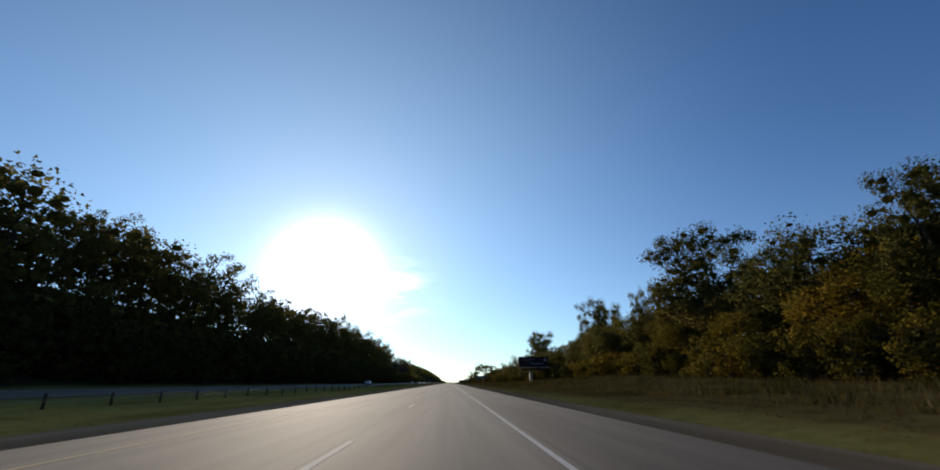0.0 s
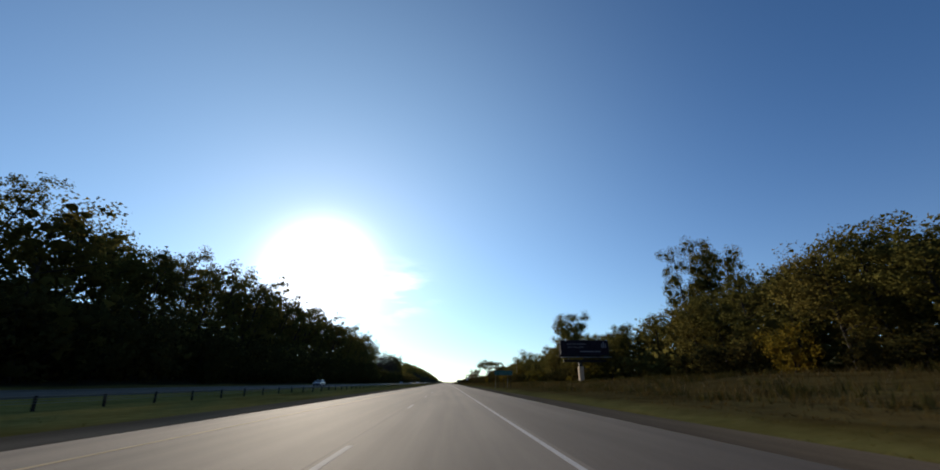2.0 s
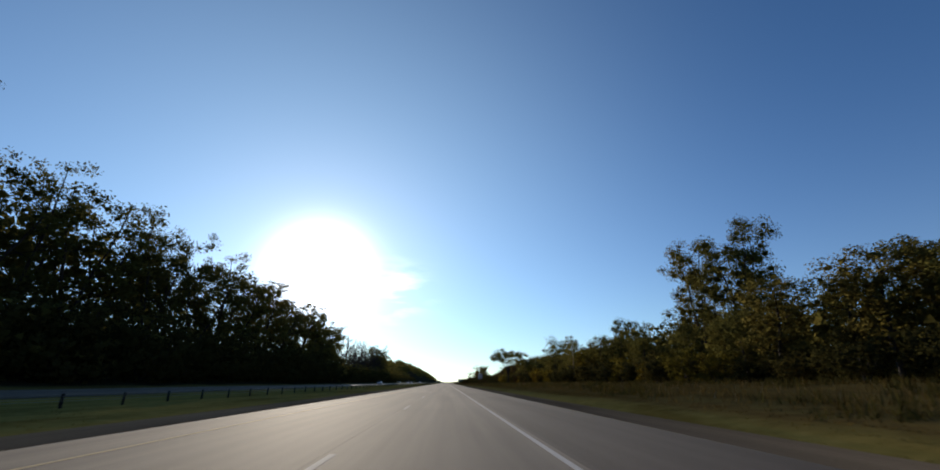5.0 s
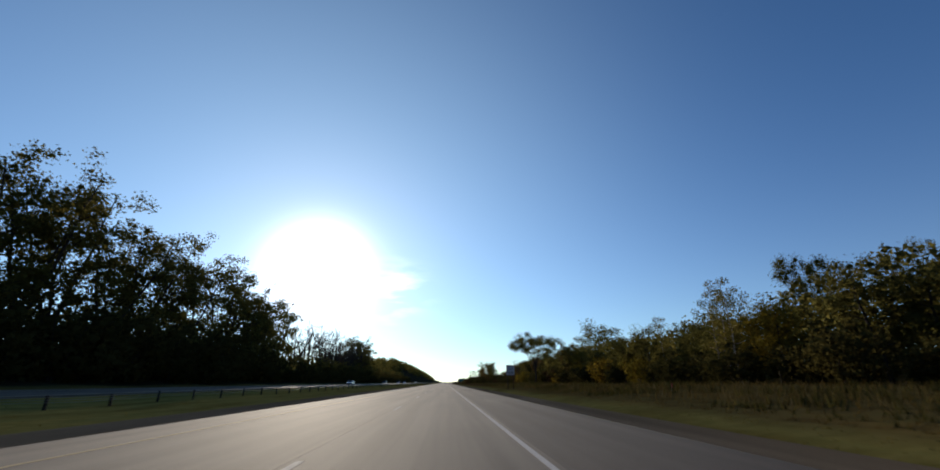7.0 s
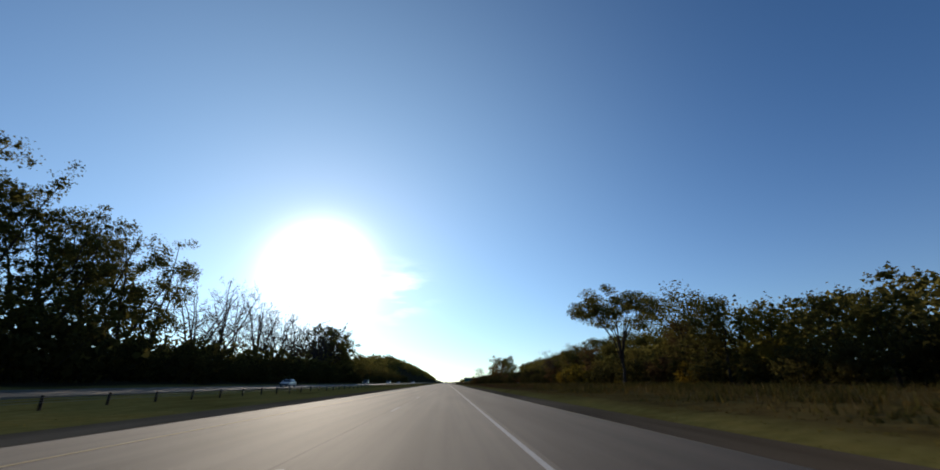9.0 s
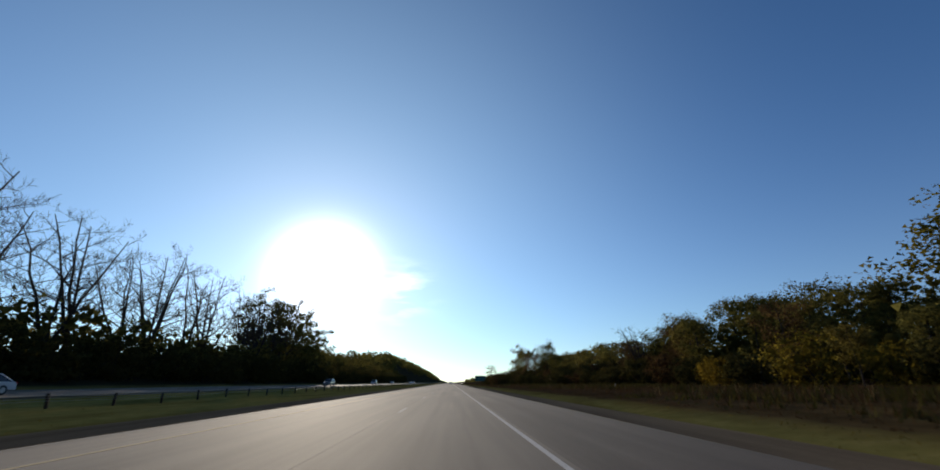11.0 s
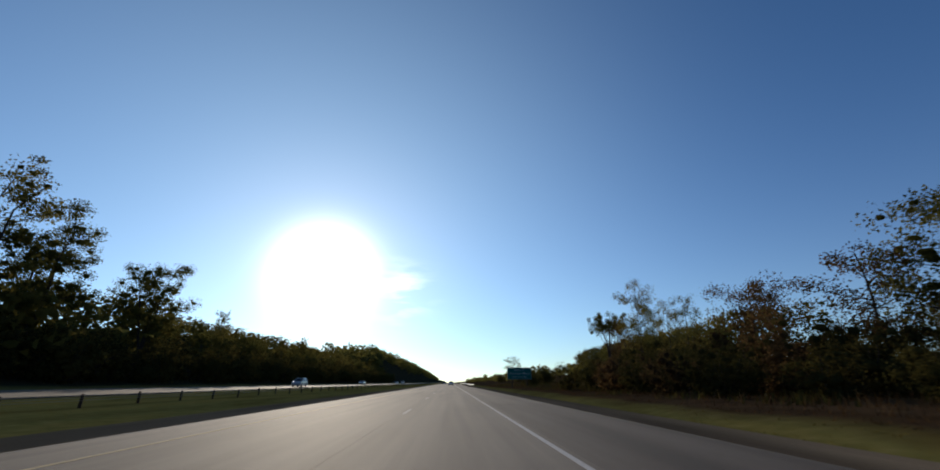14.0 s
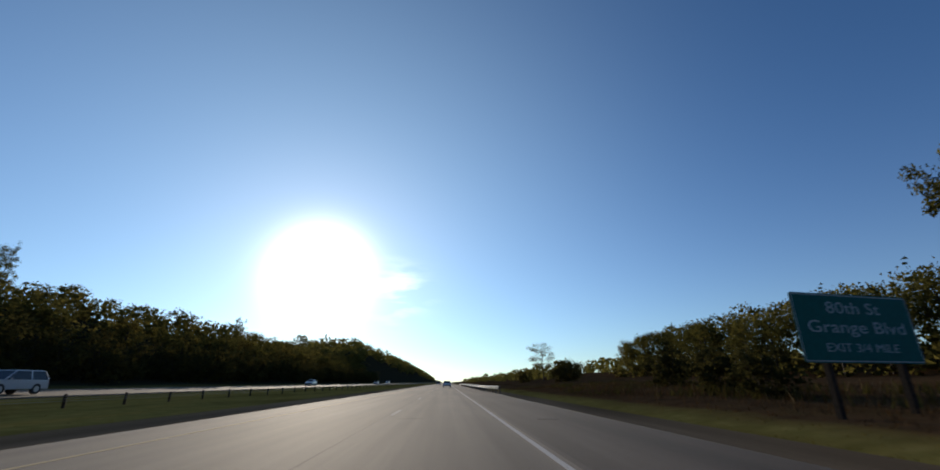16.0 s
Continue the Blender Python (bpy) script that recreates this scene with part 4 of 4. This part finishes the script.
def marker_post(x, y, tall, mat, label):
    """A short stake with a coloured cap sleeve."""
    ob = thing("marker_post", pose(x, y, ground_z(x, y), 3, 2, 20), label, "marker post")
    part("stake", tube_bm([(0, 0, -0.3), (0, 0, tall * 0.6)], [0.02, 0.02], 8), M_STEEL, ob)
    part("sleeve", tube_bm([(0, 0, tall * 0.45), (0, 0, tall * 0.97), (0, 0, tall)], [0.05, 0.05, 0.03], 10), mat, ob)


marker_post(16.0, 245.8, 0.6, plain("red_marker_plastic", (0.28, 0.02, 0.015), 0.7), "short red plastic marker post in the tall grass")
marker_post(17.8, 386.0, 0.6, plain("white_marker_plastic", (0.3, 0.3, 0.27), 0.7), "short white plastic marker post in the tall grass")
marker_post(9.6, 427.4, 0.36, plain("yellow_marker_plastic", (0.30, 0.20, 0.035), 0.85), "short faded yellow marker post beside the thicket")

# ---------------------------------------------------------------- median barrier


def cable_barrier():
    ob = thing("cable_barrier", Matrix(), "steel cable median barrier on short posts in the grass", "barrier")
    post = tube_bm([(0, 0, -0.3), (0, 0, 0.62), (0, 0, 0.66)], [0.075, 0.07, 0.05], 8)
    me = bpy.data.meshes.new("post")
    post.to_mesh(me)
    post.free()
    me.materials.append(M_DARK_POST)
    y = 299.1 - 78 * 4.085
    rr = random.Random(3)
    while y < 860:
        part("post", me, None, ob, "", Matrix.LocRotScale((-18.4, y, ground_z(-18.4, y)), Euler((rr.gauss(0, 0.02), rr.gauss(0, 0.03), 0)), None))
        y += 4.085
    for h in (0.34, 0.45, 0.56):
        pts = [(-18.4 + 0.08, yy, ground_z(-18.4, yy) + h) for yy in range(-18, 860, 6)]
        part("cable", tube_bm(pts, [0.008] * len(pts), 5), M_CABLE, ob, "twisted steel cable")


cable_barrier()


def guardrail(x, y0, y1):
    """Steel beam on posts, its near end turned away from the road."""
    ob = thing("guardrail", pose(0, 0, 0), "galvanised steel guardrail along the road shoulder", "guardrail")
    prof = [(0.0, 0.40), (-0.07, 0.46), (-0.07, 0.51), (0.0, 0.56), (0.0, 0.60), (-0.07, 0.65), (-0.07, 0.70), (0.0, 0.75)]
    bm = bmesh.new()
    ys = [y0 + 2.0 * i for i in range(int((y1 - y0) / 2) + 1)]
    rows = []
    for yy in ys:
        flare = max(0.0, (y0 + 12 - yy) / 12) ** 2 * 0.8
        rows.append([bm.verts.new((x + flare + px, yy, pz)) for px, pz in prof])
    for r0, r1 in zip(rows, rows[1:]):
        for k in range(len(prof) - 1):
            bm.faces.new((r0[k], r0[k + 1], r1[k + 1], r1[k]))
    bmesh.ops.solidify(bm, geom=bm.faces[:], thickness=0.004)
    part("beam", bm, M_STEEL, ob)
    yy = y0 + 0.5
    while yy < y1:
        flare = max(0.0, (y0 + 12 - yy) / 12) ** 2 * 0.8
        part("post", box_bm(x + flare + 0.16, x + flare + 0.30, yy - 0.08, yy + 0.08, -0.5, 0.78, 0.008), M_WOOD_POST, ob)
        part("block", box_bm(x + flare + 0.005, x + flare + 0.155, yy - 0.07, yy + 0.07, 0.42, 0.76, 0.008), M_WOOD_POST, ob)
        yy += 1.905


guardrail(4.9, 541, 660)

# ---------------------------------------------------------------- signs


def rounded_panel(w, h, d, r, z0):
    """A plate with rounded corners, facing -y."""
    bm = bmesh.new()
    pts = []
    for cx, cz, a0 in ((w / 2 - r, h / 2 - r, 0), (-w / 2 + r, h / 2 - r, 90), (-w / 2 + r, -h / 2 + r, 180), (w / 2 - r, -h / 2 + r, 270)):
        for k in range(5):
            a = radians(a0 + 22.5 * k)
            pts.append((cx + r * math.cos(a), cz + r * math.sin(a)))
    f = bm.faces.new([bm.verts.new((px, 0, z0 + h / 2 + pz)) for px, pz in pts])
    res = bmesh.ops.extrude_face_region(bm, geom=[f])
    for v in res["geom"]:
        if isinstance(v, bmesh.types.BMVert):
            v.co.y += d
    bmesh.ops.recalc_face_normals(bm, faces=bm.faces[:])
    return bm


def border_bm(w, h, z0, inset, t):
    """A thin painted frame, just proud of the panel."""
    bm = bmesh.new()
    a, b = (w / 2 - inset, h / 2 - inset), (w / 2 - inset - t, h / 2 - inset - t)
    rows = [[bm.verts.new((sx * q[0], yy, z0 + h / 2 + sz * q[1])) for sx, sz in ((-1, -1), (1, -1), (1, 1), (-1, 1))] for yy, q in ((-0.004, a), (-0.004, b))]
    for k in range(4):
        j = (k + 1) % 4
        bm.faces.new((rows[0][k], rows[0][j], rows[1][j], rows[1][k]))
    return bm


def road_sign(x, y, w, h, z0, turn, panel_mat, ink, lines, posts, post_r, label, border=0.03, braces=()):
    """lines: text or None (for writing too small to read), letter size, height over the panel's foot, width."""
    gz = ground_z(x, y)
    ob = thing("road_sign", pose(x, y, 0, 0, 0, turn), label, "road sign")
    part("panel", rounded_panel(w, h, 0.02, 0.08, z0), panel_mat, ob)
    part("border", border_bm(w, h, z0, 0.03, border), ink, ob)
    for text, size, zz, wid in lines:
        if text:
            words(text, size, ink, ob, pose(0, -0.006, z0 + zz), width=wid)
        else:
            part("lettering", box_bm(-wid / 2, wid / 2, -0.008, -0.001, z0 + zz - size / 2, z0 + zz + size / 2), ink, ob)
    for px in posts:
        part("post", box_bm(px - post_r, px + post_r, 0.03, 0.03 + 2 * post_r, gz - 0.6, z0 + h * 0.95, 0.01), M_DARK_POST, ob, "dark timber post")
    for zz in (z0 + h * 0.2, z0 + h * 0.8):
        part("backing_rail", box_bm(-w * 0.48, w * 0.48, 0.0205, 0.029, zz - 0.04, zz + 0.04), M_ALU, ob)
    for px in braces:
        part("brace", tube_bm([(px, 0.12, z0 + 0.1), (px, 1.7, gz - 0.3)], [0.02, 0.02], 6), M_STEEL, ob, "slanting steel brace")
    return ob


road_sign(9.3, 136.1, 3.05, 0.72, 2.28, 0, M_SIGN_GREEN, M_LEGEND,
          [("Cottage Grove", 0.34, 0.38, 2.55)], (-0.94, 0.1, 1.2), 0.038,
          "wide green highway sign with white lettering on timber posts", braces=(-1.25, 0.8))
road_sign(11.25, 503.9, 4.15, 1.84, 1.6, 10, M_SIGN_GREEN, M_LEGEND,
          [("80th St", 0.46, 1.44, 1.9), ("Grange Blvd", 0.46, 0.92, 3.4), ("EXIT 3/4 MILE", 0.32, 0.38, 2.5)], (-1.25, 1.3), 0.075,
          "large green exit sign with white lettering on two posts")
road_sign(9.3, 276.5, 1.14, 1.35, 2.06, 0, M_SIGN_WHITE, M_SIGN_BLACK,
          [("SPEED", 0.28, 1.10, 0.88), ("LIMIT", 0.28, 0.79, 0.74), ("65", 0.54, 0.33, 0.76)], (-0.38, 0.38), 0.05,
          "white speed limit sign with black lettering on two posts", 0.02)


def billboard():
    """Two large boards in a narrow V on one clad pier."""
    y = 153.0
    ob = thing("billboard", pose(29.0, y, 0), "dark two-sided billboard on a tan clad pier", "billboard")
    gz = ground_z(29.0, y)
    part("pier", box_bm(-1.58, -0.68, -0.6, 0.6, gz - 0.4, 4.3, 0.03), M_PIER, ob, "tan board-clad pier")
    part("column", box_bm(-1.43, -0.83, -0.3, 0.3, 4.3, 5.3, 0.02), M_DARK_STEEL, ob)
    part("beam", box_bm(-4.6, 4.6, 0.2, 0.6, 5.2, 5.7, 0.02), M_DARK_STEEL, ob)
    for px in (-3.4, 0.0, 3.4):
        part("upright", box_bm(px - 0.12, px + 0.12, 0.3, 0.6, 5.7, 9.9, 0.01), M_DARK_STEEL, ob)
    W, H, Z = 10.4, 3.1, 6.55
    front = part("board", box_bm(-W / 2, W / 2, -0.25, 0.05, Z, Z + H, 0.02), M_BOARD, ob, "dark printed board")
    part("frame", border_bm(W, H, Z, -0.02, 0.16), M_DARK_STEEL, ob, "", pose(0, -0.262, 0))
    for t, sz, zz, wid, px in (("6 MILES AHEAD", 0.55, Z + 2.26, 4.0, -1.7), ("ON THE LEFT", 0.55, Z + 1.62, 3.4, -1.95)):
        words(t, sz, M_BOARD_INK, front, pose(px, -0.262, zz), width=wid)
    for px, wid, zz in ((0.45, 3.0, Z + 0.78), (2.75, 1.3, Z + 0.78)):
        part("lettering", box_bm(px - wid / 2, px + wid / 2, -0.262, -0.252, zz - 0.12, zz + 0.12), M_BOARD_INK, front)
    for px in (3.75, 4.15, 4.55):
        part("emblem", box_bm(px - 0.13, px + 0.13, -0.262, -0.252, Z + 1.5, Z + 2.8 - abs(px - 4.15)), M_BOARD_INK, front)
    back = part("board", box_bm(-W / 2, W / 2, -0.15, 0.15, Z - 0.3, Z + H - 0.3, 0.02), M_BOARD, ob, "dark rear board set at an angle", pose(0.1, 3.4, 0, 0, 0, 14))
    part("catwalk", box_bm(-W / 2 - 0.3, W / 2 + 0.3, -1.25, -0.4, Z - 0.45, Z - 0.38, 0.01), M_STEEL, ob, "narrow steel catwalk")
    for px in (-5.0, -2.5, 0.0, 2.5, 5.0):
        part("bracket", tube_bm([(px, 0.3, Z - 0.5), (px, -1.2, Z - 0.5)], [0.04, 0.04], 6), M_DARK_STEEL, ob)


billboard()

# ---------------------------------------------------------------- vehicles


def car(name, x, y, z, turn, paint, style, label):
    """style: sedan, suv or pickup. The front faces the thing's +y."""
    ob = thing(name, pose(x, y, z, 0, 0, turn), label, "car" if style != "pickup" else "pickup truck", "vehicles on the highway")
    L, W = {"sedan": (4.7, 1.82), "suv": (4.75, 1.9), "pickup": (5.7, 1.98)}[style]
    belt, roof = {"sedan": (0.92, 1.45), "suv": (1.05, 1.72), "pickup": (1.12, 1.85)}[style]
    low = {"sedan": [(-L / 2, 0.35), (-L / 2 + 0.05, 0.85), (-L / 2 + 0.25, belt), (L / 2 - 1.2, belt), (L / 2 - 0.2, 0.76), (L / 2, 0.6), (L / 2, 0.3)],
           "suv": [(-L / 2, 0.4), (-L / 2 + 0.03, 0.9), (-L / 2 + 0.1, belt), (L / 2 - 1.2, belt), (L / 2 - 0.15, 0.92), (L / 2, 0.7), (L / 2, 0.35)],
           "pickup": [(-L / 2, 0.5), (-L / 2, belt), (-L / 2 + 0.1, belt), (L / 2 - 1.4, belt + 0.02), (L / 2 - 0.1, 1.02), (L / 2, 0.8), (L / 2, 0.45)]}[style]
    bm = bmesh.new()
    sides = [[bm.verts.new((sx * W / 2 * (0.97 if pz > 0.8 else 1.0), py, pz)) for py, pz in low] for sx in (-1, 1)]
    bm.faces.new(sides[0])
    bm.faces.new(sides[1][::-1])
    for k in range(len(low)):
        j = (k + 1) % len(low)
        bm.faces.new((sides[0][j], sides[0][k], sides[1][k], sides[1][j]))
    bmesh.ops.recalc_face_normals(bm, faces=bm.faces[:])
    bmesh.ops.bevel(bm, geom=bm.edges[:], offset=0.05, segments=2, affect="EDGES")
    part("body", bm, paint, ob)
    y0, y1, y2, y3 = {"sedan": (-1.95, -1.15, 0.35, 1.15), "suv": (-2.3, -2.0, 0.3, 1.15), "pickup": (-0.75, -0.55, 0.75, 1.45)}[style]

    def cabin(g0, g1, w0, w1, z0, z1, q0, q3):
        b = bmesh.new()
        vs = [b.verts.new(c) for c in ((-w0, q0, z0), (w0, q0, z0), (w0, q3, z0), (-w0, q3, z0), (-w1, g0, z1), (w1, g0, z1), (w1, g1, z1), (-w1, g1, z1))]
        for q in ((3, 2, 1, 0), (4, 5, 6, 7), (0, 1, 5, 4), (1, 2, 6, 5), (2, 3, 7, 6), (3, 0, 4, 7)):
            b.faces.new([vs[i] for i in q])
        return b

    part("windows", cabin(y1, y2, W * 0.46, W * 0.38, belt - 0.02, roof - 0.05, y0, y3), M_GLASS, ob, "tinted windows")
    rb = cabin(y1 + 0.06, y2 - 0.06, W * 0.392, W * 0.36, roof - 0.06, roof, y1 - 0.04, y2 + 0.06)
    bmesh.ops.bevel(rb, geom=rb.edges[:], offset=0.015, segments=2, affect="EDGES")
    part("roof", rb, paint, ob)
    for sx in (-1, 1):
        for pa, pb in (((y0, belt), (y1, roof - 0.05)), ((y3, belt), (y2, roof - 0.05)), (((y1 + y2) / 2, belt), ((y1 + y2) / 2, roof - 0.05))):
            part("pillar", tube_bm([(sx * W * 0.462, pa[0], pa[1]), (sx * W * 0.382, pb[0], pb[1])], [0.045, 0.04], 6), paint, ob)
    wr = 0.33 if style == "sedan" else 0.38
    for sx in (-1, 1):
        for wy in (-L * 0.29, L * 0.30):
            c = sx * (W / 2 - 0.10)
            tyre = part("wheel", tube_bm([(c - 0.11, wy, wr), (c - 0.09, wy, wr), (c + 0.09, wy, wr), (c + 0.11, wy, wr)], [wr * 0.9, wr, wr, wr * 0.9], 20), M_TYRE, ob)
            part("rim", tube_bm([(c + sx * 0.09, wy, wr), (c + sx * 0.116, wy, wr)], [wr * 0.62, wr * 0.56], 14), M_ALU, tyre)
        part("headlight", box_bm(sx * W * 0.36 - 0.2, sx * W * 0.36 + 0.2, L / 2 - 0.12, L / 2 + 0.012, 0.62, 0.76, 0.03), M_LAMP_CLEAR, ob)
        part("tail_light", box_bm(sx * W * 0.40 - 0.15, sx * W * 0.40 + 0.15, -L / 2 - 0.012, -L / 2 + 0.12, 0.72, 0.9, 0.02), M_LAMP_RED, ob)
    for yy in (-L / 2, L / 2):
        part("bumper", box_bm(-W * 0.47, W * 0.47, yy - 0.05, yy + 0.05, 0.36, 0.54, 0.03), M_DARK_STEEL if style == "sedan" else M_ALU, ob)
    part("number_plate", box_bm(-0.16, 0.16, -L / 2 - 0.062, -L / 2 - 0.05, 0.58, 0.68), M_SIGN_WHITE, ob)
    for sx in (-1, 1):
        part("mirror", box_bm(sx * (W / 2 + 0.08) - 0.08, sx * (W / 2 + 0.08) + 0.08, y3 - 0.35, y3 - 0.22, belt, belt + 0.13, 0.03), paint, ob)


car("car", 0.1, 596, 0, 0, M_SILVER, "sedan", "silver sedan driving ahead in the same lane")
car("car", -3.7, 690, 0, 0, M_BLACK_CAR, "suv", "dark vehicle far ahead in the passing lane")
for x, y, paint, style, label in ((-32.0, 174, M_SILVER, "sedan", "silver sedan on the opposite carriageway"),
                                  (-32.0, 370, M_SILVER, "sedan", "low silver car on the opposite carriageway"), (-32.0, 458, M_BLACK_CAR, "suv", "black estate vehicle on the opposite carriageway"),
                                  (-32.0, 527, M_SILVER, "suv", "silver estate vehicle on the opposite carriageway"),
                                  (-35.6, 612, M_WHITE_CAR, "sedan", "white sedan on the opposite carriageway"), (-32.0, 698, M_SILVER, "sedan", "silver sedan on the opposite carriageway"),
                                  (-35.6, 765, M_WHITE_CAR, "suv", "white vehicle far along the opposite carriageway")):
    car("car", x, y, 0.19 + 0.02636 * (-28.8 - x), 180, paint, style, label)
